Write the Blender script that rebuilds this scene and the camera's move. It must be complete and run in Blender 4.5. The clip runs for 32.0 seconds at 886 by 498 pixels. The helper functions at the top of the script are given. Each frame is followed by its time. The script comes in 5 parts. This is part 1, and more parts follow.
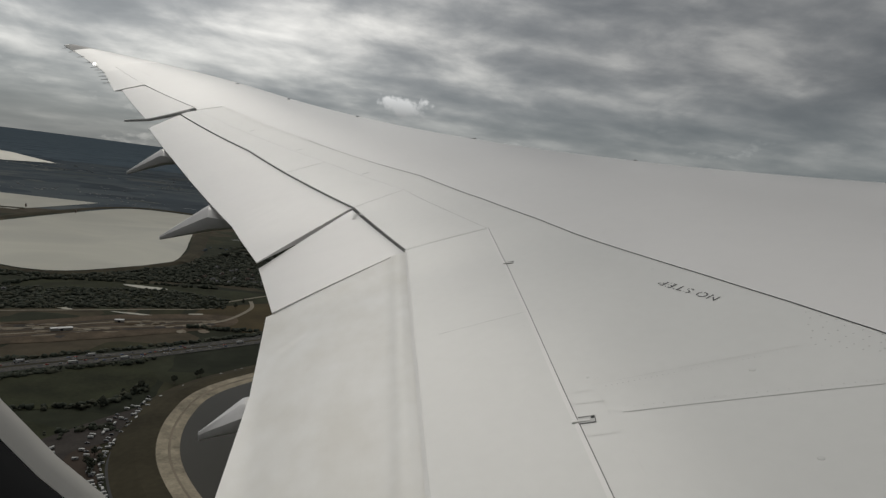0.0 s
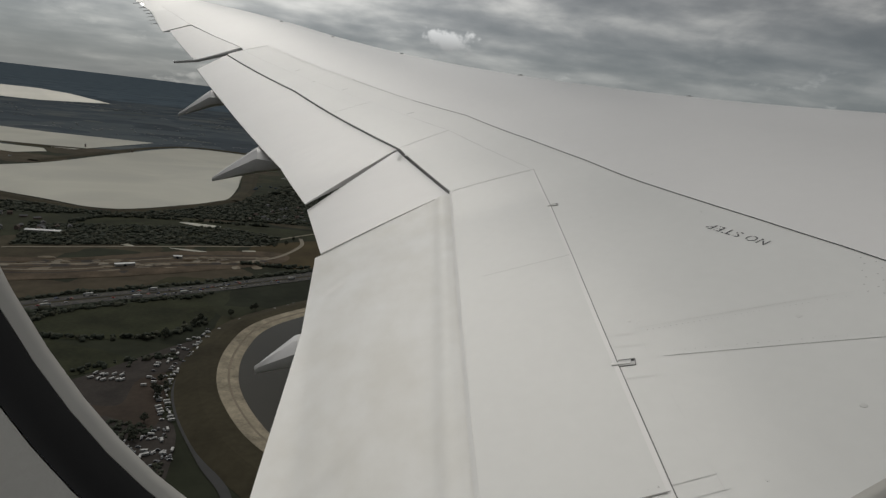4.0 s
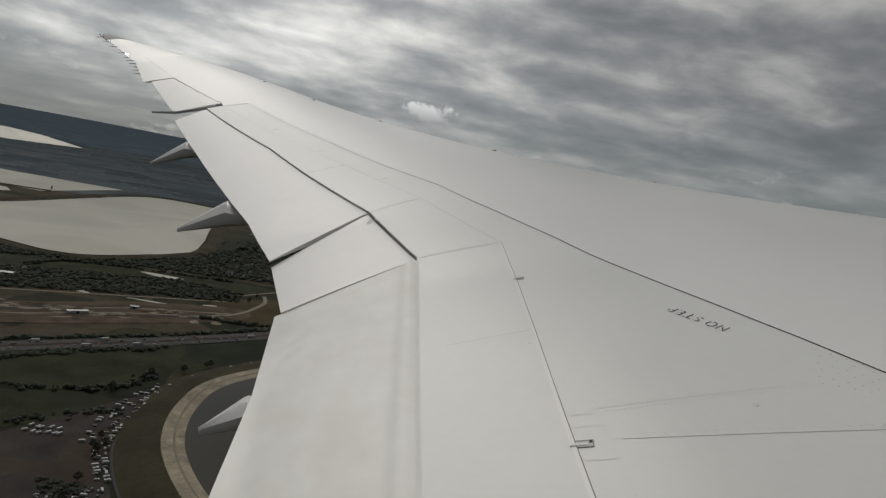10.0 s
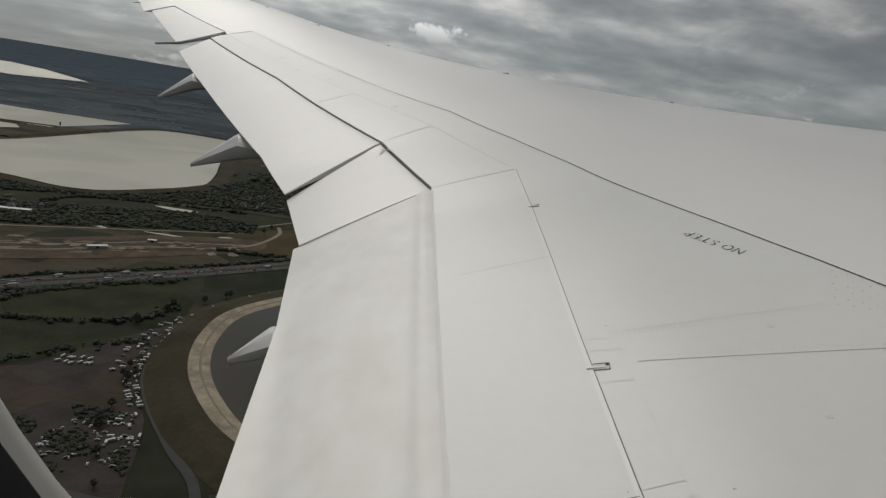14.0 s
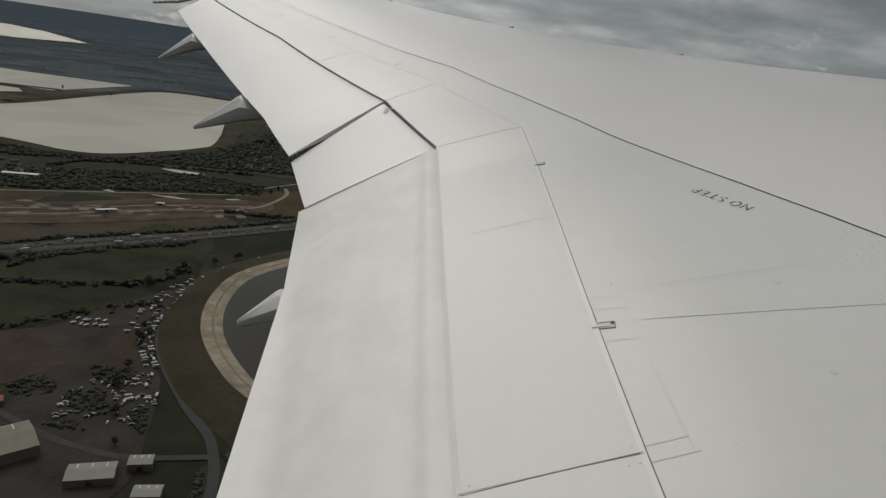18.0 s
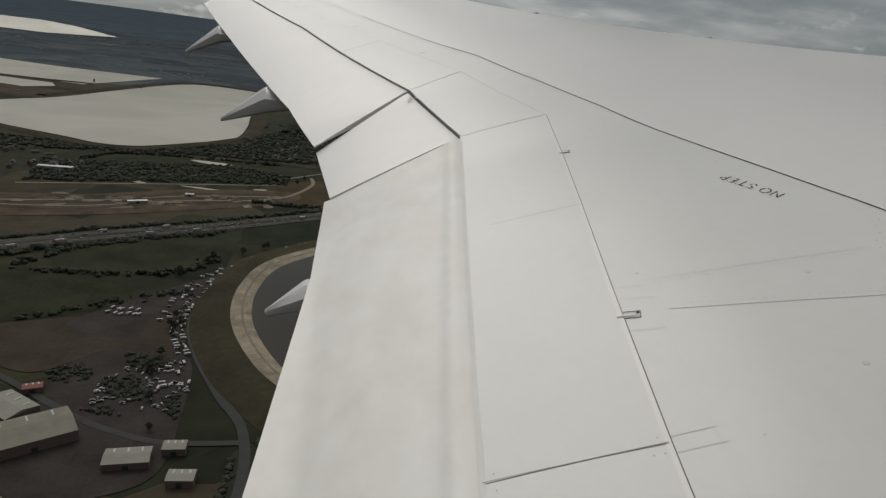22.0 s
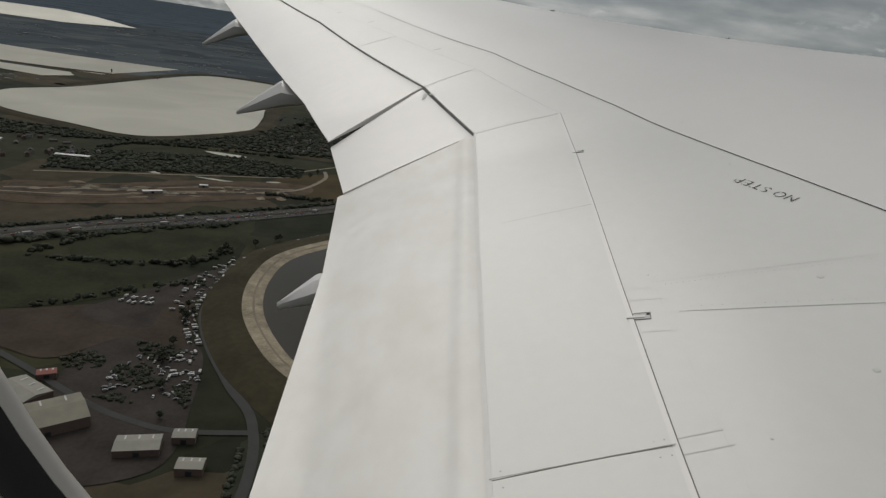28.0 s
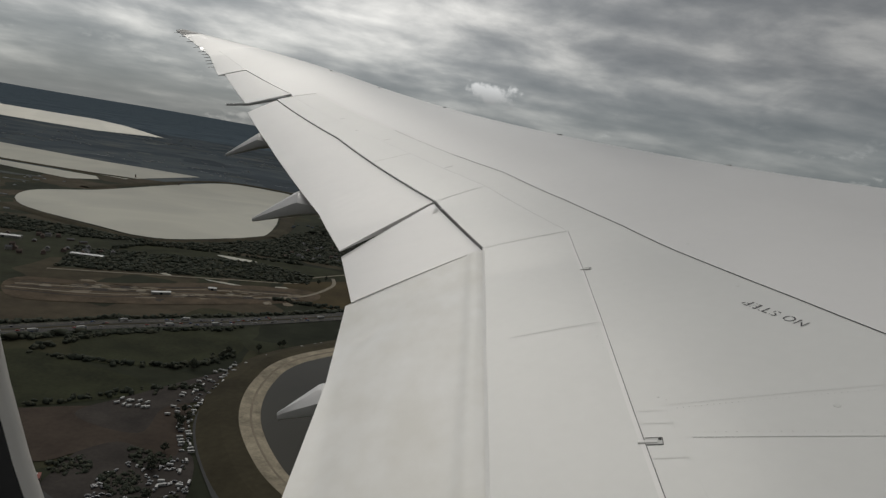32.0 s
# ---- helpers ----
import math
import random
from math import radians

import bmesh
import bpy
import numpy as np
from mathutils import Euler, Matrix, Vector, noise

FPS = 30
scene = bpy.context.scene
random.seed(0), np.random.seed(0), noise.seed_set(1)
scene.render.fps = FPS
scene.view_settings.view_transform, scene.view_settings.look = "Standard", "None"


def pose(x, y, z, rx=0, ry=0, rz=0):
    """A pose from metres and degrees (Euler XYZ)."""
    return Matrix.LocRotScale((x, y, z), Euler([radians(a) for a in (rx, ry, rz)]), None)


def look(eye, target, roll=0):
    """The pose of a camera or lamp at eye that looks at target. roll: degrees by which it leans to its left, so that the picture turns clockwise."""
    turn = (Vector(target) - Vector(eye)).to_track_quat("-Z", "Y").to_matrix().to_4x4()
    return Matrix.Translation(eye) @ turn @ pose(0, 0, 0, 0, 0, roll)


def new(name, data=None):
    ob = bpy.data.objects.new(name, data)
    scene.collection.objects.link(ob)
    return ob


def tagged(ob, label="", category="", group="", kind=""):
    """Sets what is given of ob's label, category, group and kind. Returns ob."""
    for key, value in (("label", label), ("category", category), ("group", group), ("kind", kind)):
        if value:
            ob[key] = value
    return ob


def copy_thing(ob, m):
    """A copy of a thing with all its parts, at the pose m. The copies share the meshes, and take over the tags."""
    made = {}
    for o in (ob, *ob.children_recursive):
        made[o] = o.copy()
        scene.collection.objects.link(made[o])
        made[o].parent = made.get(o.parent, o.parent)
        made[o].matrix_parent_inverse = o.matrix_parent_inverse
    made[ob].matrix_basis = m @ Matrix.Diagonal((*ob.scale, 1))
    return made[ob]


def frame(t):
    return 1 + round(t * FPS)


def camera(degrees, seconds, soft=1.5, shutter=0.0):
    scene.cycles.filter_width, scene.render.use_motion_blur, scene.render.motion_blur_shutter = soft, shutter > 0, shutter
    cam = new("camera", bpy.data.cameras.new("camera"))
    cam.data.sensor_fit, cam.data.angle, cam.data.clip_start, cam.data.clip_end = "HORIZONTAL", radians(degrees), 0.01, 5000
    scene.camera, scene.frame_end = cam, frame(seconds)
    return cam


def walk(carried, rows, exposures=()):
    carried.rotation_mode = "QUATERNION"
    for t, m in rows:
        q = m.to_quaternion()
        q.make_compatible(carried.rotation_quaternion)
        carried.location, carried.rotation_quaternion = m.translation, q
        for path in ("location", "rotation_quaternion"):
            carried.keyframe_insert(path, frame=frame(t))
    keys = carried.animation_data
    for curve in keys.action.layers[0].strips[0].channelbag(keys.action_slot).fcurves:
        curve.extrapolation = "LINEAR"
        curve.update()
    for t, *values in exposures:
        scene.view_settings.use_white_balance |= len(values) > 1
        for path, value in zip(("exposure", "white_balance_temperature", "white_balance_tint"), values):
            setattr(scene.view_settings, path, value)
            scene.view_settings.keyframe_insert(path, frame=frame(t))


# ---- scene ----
EYE_H = 300.0                      # flying height over the ground
LENS = 71.2
cam = camera(LENS, 32.0, soft=1.35)

# the aircraft climbs: its own frame is x forward, y along the left wing, z up
PLANE = Matrix.Translation((0, 0, EYE_H)) @ Matrix.Rotation(radians(-12.3), 4, "Y") @ Matrix.Rotation(radians(0.2), 4, "X")


def aim(x, y, z, yaw, pitch, roll):
    """Camera in the aircraft's frame: yaw to the tail, pitch up, roll."""
    yaw, pitch = radians(yaw), radians(pitch)
    f = Vector((-math.sin(yaw) * math.cos(pitch), math.cos(yaw) * math.cos(pitch), math.sin(pitch)))
    return PLANE @ look((x, y, z), Vector((x, y, z)) + f, roll)


# seconds, x, y, z, yaw, pitch, roll
PATH = [
    (0.0, -11.065, 2.481, 1.902, -8.14, -8.11, -5.20),
    (0.5, -11.064, 2.477, 1.909, -8.00, -9.27, -5.38),
    (1.0, -11.063, 2.474, 1.916, -7.83, -11.22, -5.51),
    (1.5, -11.061, 2.469, 1.924, -7.61, -12.91, -6.01),
    (2.0, -11.060, 2.465, 1.931, -5.99, -13.30, -6.49),
    (2.5, -11.056, 2.459, 1.934, -4.33, -13.06, -6.76),
    (4.5, -11.044, 2.436, 1.948, -2.20, -13.27, -5.27),
    (5.0, -11.040, 2.430, 1.950, -0.37, -11.11, -4.28),
    (5.5, -11.038, 2.425, 1.955, 0.13, -10.29, -3.53),
    (6.0, -11.037, 2.428, 1.961, 0.13, -9.71, -3.02),
    (6.5, -11.043, 2.431, 1.962, -0.81, -9.58, -2.79),
    (7.0, -11.048, 2.436, 1.963, -4.27, -8.61, -2.03),
    (7.5, -11.049, 2.446, 1.955, -6.28, -7.43, -1.68),
    (8.0, -11.049, 2.455, 1.947, -7.16, -6.77, -1.41),
    (8.5, -11.046, 2.463, 1.938, -7.36, -6.43, -1.59),
    (9.0, -11.044, 2.473, 1.930, -7.26, -6.67, -1.60),
    (9.5, -11.035, 2.474, 1.932, -6.90, -7.17, -1.79),
    (10.0, -11.026, 2.475, 1.934, -6.73, -7.34, -1.74),
    (10.5, -11.041, 2.467, 1.928, -6.92, -6.99, -1.23),
    (11.0, -11.057, 2.459, 1.921, -7.12, -6.06, -0.77),
    (11.5, -11.057, 2.459, 1.927, -7.34, -4.97, -0.65),
    (12.0, -11.058, 2.460, 1.932, -7.36, -6.50, -0.87),
    (12.5, -11.057, 2.460, 1.938, -6.64, -10.72, -2.16),
    (13.0, -11.057, 2.460, 1.943, -5.51, -13.07, -2.83),
    (13.5, -11.054, 2.459, 1.953, -5.48, -13.75, -3.34),
    (14.0, -11.053, 2.458, 1.964, -5.23, -14.05, -3.42),
    (14.5, -11.054, 2.458, 1.975, -4.16, -14.16, -3.54),
    (15.0, -11.056, 2.459, 1.987, -3.29, -17.28, -3.40),
    (15.5, -11.052, 2.459, 1.985, -3.19, -19.32, -3.93),
    (17.5, -11.037, 2.467, 1.977, -2.81, -18.73, -4.49),
    (18.0, -11.034, 2.470, 1.975, -4.22, -17.82, -4.55),
    (18.5, -11.033, 2.475, 1.973, -4.49, -17.33, -4.49),
    (19.0, -11.030, 2.479, 1.970, -4.46, -16.75, -4.69),
    (19.5, -11.028, 2.483, 1.968, -4.37, -17.34, -4.78),
    (20.0, -11.026, 2.487, 1.966, -4.25, -18.36, -4.82),
    (20.5, -11.026, 2.481, 1.971, -4.28, -19.14, -4.85),
    (21.0, -11.025, 2.476, 1.976, -3.76, -19.18, -5.07),
    (21.5, -11.025, 2.469, 1.981, -2.64, -18.93, -5.43),
    (22.0, -11.025, 2.462, 1.986, -1.66, -18.67, -5.69),
    (22.5, -11.026, 2.461, 1.988, -1.42, -18.93, -5.80),
    (23.0, -11.028, 2.461, 1.989, -1.45, -19.21, -5.64),
    (23.5, -11.030, 2.460, 1.990, -1.46, -19.08, -5.47),
    (24.0, -11.032, 2.459, 1.991, -1.62, -18.82, -5.21),
    (24.5, -11.033, 2.458, 1.992, -1.41, -18.39, -5.03),
    (25.0, -11.035, 2.457, 1.993, -1.31, -18.24, -4.96),
    (25.5, -11.034, 2.454, 1.995, -1.15, -17.76, -4.90),
    (27.5, -11.029, 2.445, 2.003, -0.88, -18.19, -4.81),
    (28.0, -11.027, 2.442, 2.005, -0.52, -18.97, -4.89),
    (28.5, -11.025, 2.438, 2.000, -0.29, -15.59, -4.28),
    (29.0, -11.022, 2.433, 1.996, -0.12, -13.19, -3.66),
    (29.5, -11.021, 2.429, 1.993, -0.30, -12.70, -3.48),
    (30.0, -11.020, 2.426, 1.989, -0.85, -9.96, -2.98),
    (30.5, -11.023, 2.427, 1.997, -0.66, -9.30, -3.06),
    (31.0, -11.028, 2.429, 2.006, -0.48, -9.04, -2.86),
    (31.5, -11.031, 2.430, 2.014, -0.51, -8.85, -2.98),
    (32.0, -11.037, 2.434, 2.023, -0.62, -8.73, -2.96),
]
walk(cam, [(r[0], aim(*r[1:])) for r in PATH], [(t, e + 0.2, 6530, 9) for t, e in ((0, 0.28), (2, 0.33), (4.5, 0.25), (5.5, 0.14), (7, 0.1), (9, 0.3), (11, 0.26), (13, 0.33), (15, 0.5), (17.5, 0.44), (19, 0.36), (20, 0.46), (23, 0.45), (25, 0.38), (28, 0.5), (29.3, 0.42), (32, 0.25))])

# ---- world and sun ----
world = bpy.data.worlds.new("overcast_sky")
scene.world = world
world.use_nodes = True
wn, wl = world.node_tree.nodes, world.node_tree.links
wn.clear()


def wmath(op, a, b=None):
    n = wn.new("ShaderNodeMath")
    n.operation = op
    for i, v in enumerate((a, b)):
        if v is None:
            continue
        if hasattr(v, "is_linked"):
            wl.new(v, n.inputs[i])
        else:
            n.inputs[i].default_value = v
    return n.outputs[0]


SUN_AZ, SUN_EL = -25.0, 49.0       # from +y towards -x negative, degrees
sky = wn.new("ShaderNodeTexSky")
sky.sky_type, sky.sun_disc = "NISHITA", False
sky.sun_elevation, sky.sun_rotation = radians(SUN_EL), radians(SUN_AZ)
coord = wn.new("ShaderNodeTexCoord")
sep = wn.new("ShaderNodeSeparateXYZ")
wl.new(coord.outputs["Generated"], sep.inputs[0])
# the cloud layer lies flat overhead, so it draws together towards the horizon
flat = wmath("ADD", wmath("MAXIMUM", sep.outputs[2], 0.0), 0.15)
layer = wn.new("ShaderNodeCombineXYZ")
wl.new(wmath("DIVIDE", sep.outputs[0], flat), layer.inputs[0])
wl.new(wmath("DIVIDE", sep.outputs[1], flat), layer.inputs[1])


def clouds(scale, detail, rough, distortion, shift, stretch=(1, 1, 1)):
    mp, nz = wn.new("ShaderNodeMapping"), wn.new("ShaderNodeTexNoise")
    mp.inputs["Location"].default_value, mp.inputs["Scale"].default_value = shift, stretch
    wl.new(layer.outputs[0], mp.inputs[0])
    wl.new(mp.outputs[0], nz.inputs["Vector"])
    nz.inputs["Scale"].default_value, nz.inputs["Detail"].default_value = scale, detail
    nz.inputs["Roughness"].default_value, nz.inputs["Distortion"].default_value = rough, distortion
    return nz.outputs["Fac"]


billow, pull = wn.new("ShaderNodeTexNoise"), wn.new("ShaderNodeMapping")
pull.inputs["Scale"].default_value, pull.inputs["Location"].default_value = (1, 1, 2.6), (0.3, 0.1, 0.9)
wl.new(coord.outputs["Generated"], pull.inputs[0])
wl.new(pull.outputs[0], billow.inputs["Vector"])
billow.inputs["Scale"].default_value, billow.inputs["Detail"].default_value, billow.inputs["Roughness"].default_value, billow.inputs["Distortion"].default_value = 6.5, 8, 0.55, 0.25
cover = wmath("ADD", wmath("MULTIPLY", clouds(1.0, 3, 0.5, 0.0, (3.6, 1.3, 0), (0.85, 1, 1)), 0.36), wmath("MULTIPLY", clouds(2.4, 7, 0.5, 0.12, (0.7, 5.2, 0), (0.9, 1.1, 1)), 0.30))
cover = wmath("ADD", cover, wmath("MULTIPLY", billow.outputs["Fac"], 0.34))
ramp = wn.new("ShaderNodeValToRGB")
ramp.color_ramp.interpolation = "B_SPLINE"
for k, (p, c) in enumerate([(0.28, (0.10, 0.105, 0.109, 1)), (0.40, (0.148, 0.153, 0.156, 1)), (0.48, (0.215, 0.218, 0.218, 1)), (0.55, (0.37, 0.366, 0.355, 1)), (0.64, (0.62, 0.605, 0.575, 1)), (0.75, (0.80, 0.785, 0.75, 1))]):
    e = ramp.color_ramp.elements[k] if k < 2 else ramp.color_ramp.elements.new(p)
    e.position, e.color = p, c
wl.new(cover, ramp.inputs[0])
# the sun stands behind the clouds: brighter towards it
sund = Vector((math.sin(radians(SUN_AZ)) * math.cos(radians(SUN_EL)), math.cos(radians(SUN_AZ)) * math.cos(radians(SUN_EL)), math.sin(radians(SUN_EL))))
dot = wn.new("ShaderNodeVectorMath")
dot.operation = "DOT_PRODUCT"
wl.new(coord.outputs["Generated"], dot.inputs[0])
dot.inputs[1].default_value = Vector((-0.43, 0.88, 0.20))      # thin cloud low down, ahead of the wing tip
glow = wmath("ADD", 0.56, wmath("MULTIPLY", wmath("POWER", wmath("MAXIMUM", dot.outputs["Value"], 0.0), 4.5), 0.92))
# added: the unseen sky away from the sun is dimmed, darkening inboard faces
side = wn.new("ShaderNodeMapRange")
side.inputs["From Min"].default_value, side.inputs["From Max"].default_value = -0.7, 0.35
side.inputs["To Min"].default_value, side.inputs["To Max"].default_value = 0.42, 1.0
wl.new(sep.outputs[1], side.inputs["Value"])
# an overcast sky is brighter overhead
zen = wn.new("ShaderNodeMapRange")
zen.interpolation_type = "SMOOTHSTEP"
zen.inputs["From Min"].default_value, zen.inputs["From Max"].default_value = 0.34, 0.9
zen.inputs["To Min"].default_value, zen.inputs["To Max"].default_value = 1.0, 2.25
wl.new(sep.outputs[2], zen.inputs["Value"])
glow = wmath("MULTIPLY", glow, zen.outputs[0])
lit = wn.new("ShaderNodeMix")
lit.data_type, lit.blend_type = "RGBA", "MULTIPLY"
lit.inputs["Factor"].default_value = 1
wl.new(ramp.outputs[0], lit.inputs["A"])
wl.new(glow, lit.inputs["B"])
# low down the haze is blue-grey
hz = wn.new("ShaderNodeMapRange")
hz.inputs["From Min"].default_value, hz.inputs["From Max"].default_value = 0.01, 0.20
hz.inputs["To Min"].default_value, hz.inputs["To Max"].default_value = 0.88, 0.0
wl.new(sep.outputs[2], hz.inputs["Value"])
haze = wn.new("ShaderNodeMix")
haze.data_type = "RGBA"
wl.new(hz.outputs[0], haze.inputs["Factor"])
wl.new(lit.outputs["Result"], haze.inputs["A"])
haze.inputs["B"].default_value = (0.108, 0.123, 0.131, 1)
# small heaped clouds below the grey layer, low over the horizon
lumps = wn.new("ShaderNodeTexNoise")
lumps.inputs["Scale"].default_value, lumps.inputs["Detail"].default_value, lumps.inputs["Roughness"].default_value = 13, 7, 0.58
squash = wn.new("ShaderNodeMapping")
squash.inputs["Scale"].default_value = (1.0, 1.0, 2.0)
squash.inputs["Location"].default_value = (0.4, 0.2, 0.1)
wl.new(coord.outputs["Generated"], squash.inputs[0])
wl.new(squash.outputs[0], lumps.inputs["Vector"])
mask = wn.new("ShaderNodeMapRange")
mask.interpolation_type = "SMOOTHSTEP"
mask.inputs["From Min"].default_value, mask.inputs["From Max"].default_value = 0.60, 0.70
wl.new(lumps.outputs["Fac"], mask.inputs["Value"])
band = wn.new("ShaderNodeMapRange")
band.interpolation_type = "SMOOTHSTEP"
band.inputs["From Min"].default_value, band.inputs["From Max"].default_value = 0.14, 0.05
wl.new(sep.outputs[2], band.inputs["Value"])
puff = wn.new("ShaderNodeMix")
puff.data_type = "RGBA"
wl.new(wmath("MULTIPLY", wmath("MULTIPLY", mask.outputs[0], band.outputs[0]), 0.6), puff.inputs["Factor"])
wl.new(haze.outputs["Result"], puff.inputs["A"])
puff.inputs["B"].default_value = (0.34, 0.345, 0.34, 1)
# one bright heap of cloud standing over the middle of the wing
HEAP = Vector((math.sin(radians(4.6)), math.cos(radians(4.6)), 0.0)) * math.cos(radians(6.3)) + Vector((0, 0, math.sin(radians(6.3))))
rough_edge = wn.new("ShaderNodeTexNoise")
rough_edge.inputs["Scale"].default_value, rough_edge.inputs["Detail"].default_value = 52, 4
wl.new(coord.outputs["Generated"], rough_edge.inputs["Vector"])
hx = wmath("DIVIDE", wmath("SUBTRACT", sep.outputs[0], HEAP.x), 0.042)
hz2 = wmath("DIVIDE", wmath("SUBTRACT", sep.outputs[2], HEAP.z), 0.019)
reach = wmath("ADD", wmath("POWER", wmath("ADD", wmath("MULTIPLY", hx, hx), wmath("MULTIPLY", hz2, hz2)), 0.5), wmath("MULTIPLY", wmath("SUBTRACT", rough_edge.outputs["Fac"], 0.5), 2.8))
heap_mask = wn.new("ShaderNodeMapRange")
heap_mask.interpolation_type = "SMOOTHSTEP"
heap_mask.inputs["From Min"].default_value, heap_mask.inputs["From Max"].default_value = 1.05, 0.45
wl.new(reach, heap_mask.inputs["Value"])
heap_lit = wn.new("ShaderNodeMapRange")
heap_lit.inputs["From Min"].default_value, heap_lit.inputs["From Max"].default_value = -0.7, 0.7
heap_lit.inputs["To Min"].default_value, heap_lit.inputs["To Max"].default_value = 0.22, 0.56
wl.new(hz2, heap_lit.inputs["Value"])
heap = wn.new("ShaderNodeMix")
heap.data_type = "RGBA"
wl.new(wmath("MULTIPLY", wmath("MULTIPLY", heap_mask.outputs[0], 0.85), wmath("GREATER_THAN", sep.outputs[1], 0.0)), heap.inputs["Factor"])
wl.new(puff.outputs["Result"], heap.inputs["A"])
wl.new(heap_lit.outputs[0], heap.inputs["B"])
bg1, bg2, both, wout = wn.new("ShaderNodeBackground"), wn.new("ShaderNodeBackground"), wn.new("ShaderNodeAddShader"), wn.new("ShaderNodeOutputWorld")
wl.new(sky.outputs[0], bg1.inputs[0])
bg1.inputs[1].default_value = 0.004
wl.new(heap.outputs["Result"], bg2.inputs[0])
wl.new(wmath("MULTIPLY", side.outputs[0], 0.93), bg2.inputs[1])
wl.new(bg1.outputs[0], both.inputs[0])
wl.new(bg2.outputs[0], both.inputs[1])
wl.new(both.outputs[0], wout.inputs[0])

sun = new("sun", bpy.data.lights.new("sun", "SUN"))
sun.data.energy, sun.data.angle, sun.data.color = 0.5, radians(40), (1.0, 0.95, 0.87)
sun.matrix_world = look(sund * 900, (0, 0, 0))

# ---- materials ----
def material(name, base, rough=0.5, metal=0.0, spread=0.1, scale=3.0, fine=40.0, bump=0.0, bump_scale=60.0, tint=None, coat=0.0, by_object=0.0, stretch=(1, 1, 1), spec=0.5):
    """A surface with variation at two scales, and relief."""
    m = bpy.data.materials.new(name)
    m.use_nodes = True
    n, l = m.node_tree.nodes, m.node_tree.links
    b = n["Principled BSDF"]
    tc, mp = n.new("ShaderNodeTexCoord"), n.new("ShaderNodeMapping")
    mp.inputs["Scale"].default_value = stretch
    l.new(tc.outputs["Object"], mp.inputs[0])
    big, small = n.new("ShaderNodeTexNoise"), n.new("ShaderNodeTexNoise")
    big.inputs["Scale"].default_value, big.inputs["Detail"].default_value = scale, 6
    small.inputs["Scale"].default_value, small.inputs["Detail"].default_value = fine, 4
    l.new(mp.outputs[0], big.inputs["Vector"])
    l.new(mp.outputs[0], small.inputs["Vector"])
    mixed = n.new("ShaderNodeMath")
    mixed.operation = "MULTIPLY_ADD"
    l.new(big.outputs["Fac"], mixed.inputs[0])
    mixed.inputs[1].default_value = 0.7
    sm = n.new("ShaderNodeMath")
    sm.operation = "MULTIPLY"
    l.new(small.outputs["Fac"], sm.inputs[0])
    sm.inputs[1].default_value = 0.3
    l.new(sm.outputs[0], mixed.inputs[2])
    val = mixed.outputs[0]
    if by_object:
        oi = n.new("ShaderNodeObjectInfo")
        ad = n.new("ShaderNodeMath")
        ad.operation = "MULTIPLY_ADD"
        l.new(oi.outputs["Random"], ad.inputs[0])
        ad.inputs[1].default_value = by_object
        l.new(val, ad.inputs[2])
        val = ad.outputs[0]
    r = n.new("ShaderNodeValToRGB")
    hi = tint or tuple(min(1, c * (1 + spread)) for c in base)
    lo = tuple(c * (1 - spread) for c in base)
    r.color_ramp.elements[0].position, r.color_ramp.elements[0].color = 0.32, (*lo, 1)
    r.color_ramp.elements[1].position, r.color_ramp.elements[1].color = 0.68, (*hi, 1)
    l.new(val, r.inputs[0])
    l.new(r.outputs[0], b.inputs["Base Color"])
    rr = n.new("ShaderNodeMapRange")
    rr.inputs["To Min"].default_value, rr.inputs["To Max"].default_value = max(0.02, rough - 0.08), min(1, rough + 0.08)
    l.new(val, rr.inputs["Value"])
    l.new(rr.outputs[0], b.inputs["Roughness"])
    b.inputs["Metallic"].default_value = metal
    b.inputs["Coat Weight"].default_value = coat
    b.inputs["Coat Roughness"].default_value = 0.2
    b.inputs["Specular IOR Level"].default_value = spec
    if bump:
        bn, bt = n.new("ShaderNodeBump"), n.new("ShaderNodeTexNoise")
        bt.inputs["Scale"].default_value, bt.inputs["Detail"].default_value = bump_scale, 4
        l.new(mp.outputs[0], bt.inputs["Vector"])
        l.new(bt.outputs["Fac"], bn.inputs["Height"])
        bn.inputs["Strength"].default_value, bn.inputs["Distance"].default_value = bump, 0.05
        l.new(bn.outputs[0], b.inputs["Normal"])
    return m


WING_WHITE = material("wing_paint", (0.70, 0.688, 0.68), 0.36, spread=0.03, scale=0.5, fine=7, coat=0.75)
PANEL_WHITE = material("panel_paint", (0.645, 0.645, 0.628), 0.38, spread=0.035, scale=0.7, fine=11, coat=0.6, spec=0.5)
FLAP_WHITE = material("flap_paint", (0.735, 0.718, 0.672), 0.40, spread=0.045, scale=1.9, fine=5, coat=0.25, stretch=(1.3, 0.8, 1), spec=0.5, tint=(0.82, 0.817, 0.80))
OUTER_WHITE = material("outer_flap_paint", (0.755, 0.738, 0.728), 0.36, spread=0.03, scale=0.9, fine=5, coat=0.5)
# darker than the wing paint, to carry the shade on fairing flanks
FAIRING_GREY = material("shaded_fairing", (0.54, 0.54, 0.54), 0.45, spread=0.06, scale=1.2, fine=18)
TIP_METAL = material("tip_metal", (0.10, 0.10, 0.10), 0.45, metal=0.4, spread=0.2, scale=4, fine=20)
LIGHT_WHITE = material("position_lamp", (0.9, 0.9, 0.88), 0.2)
lamp_face = LIGHT_WHITE.node_tree.nodes["Principled BSDF"]
lamp_face.inputs["Emission Color"].default_value = (1, 0.98, 0.95, 1)
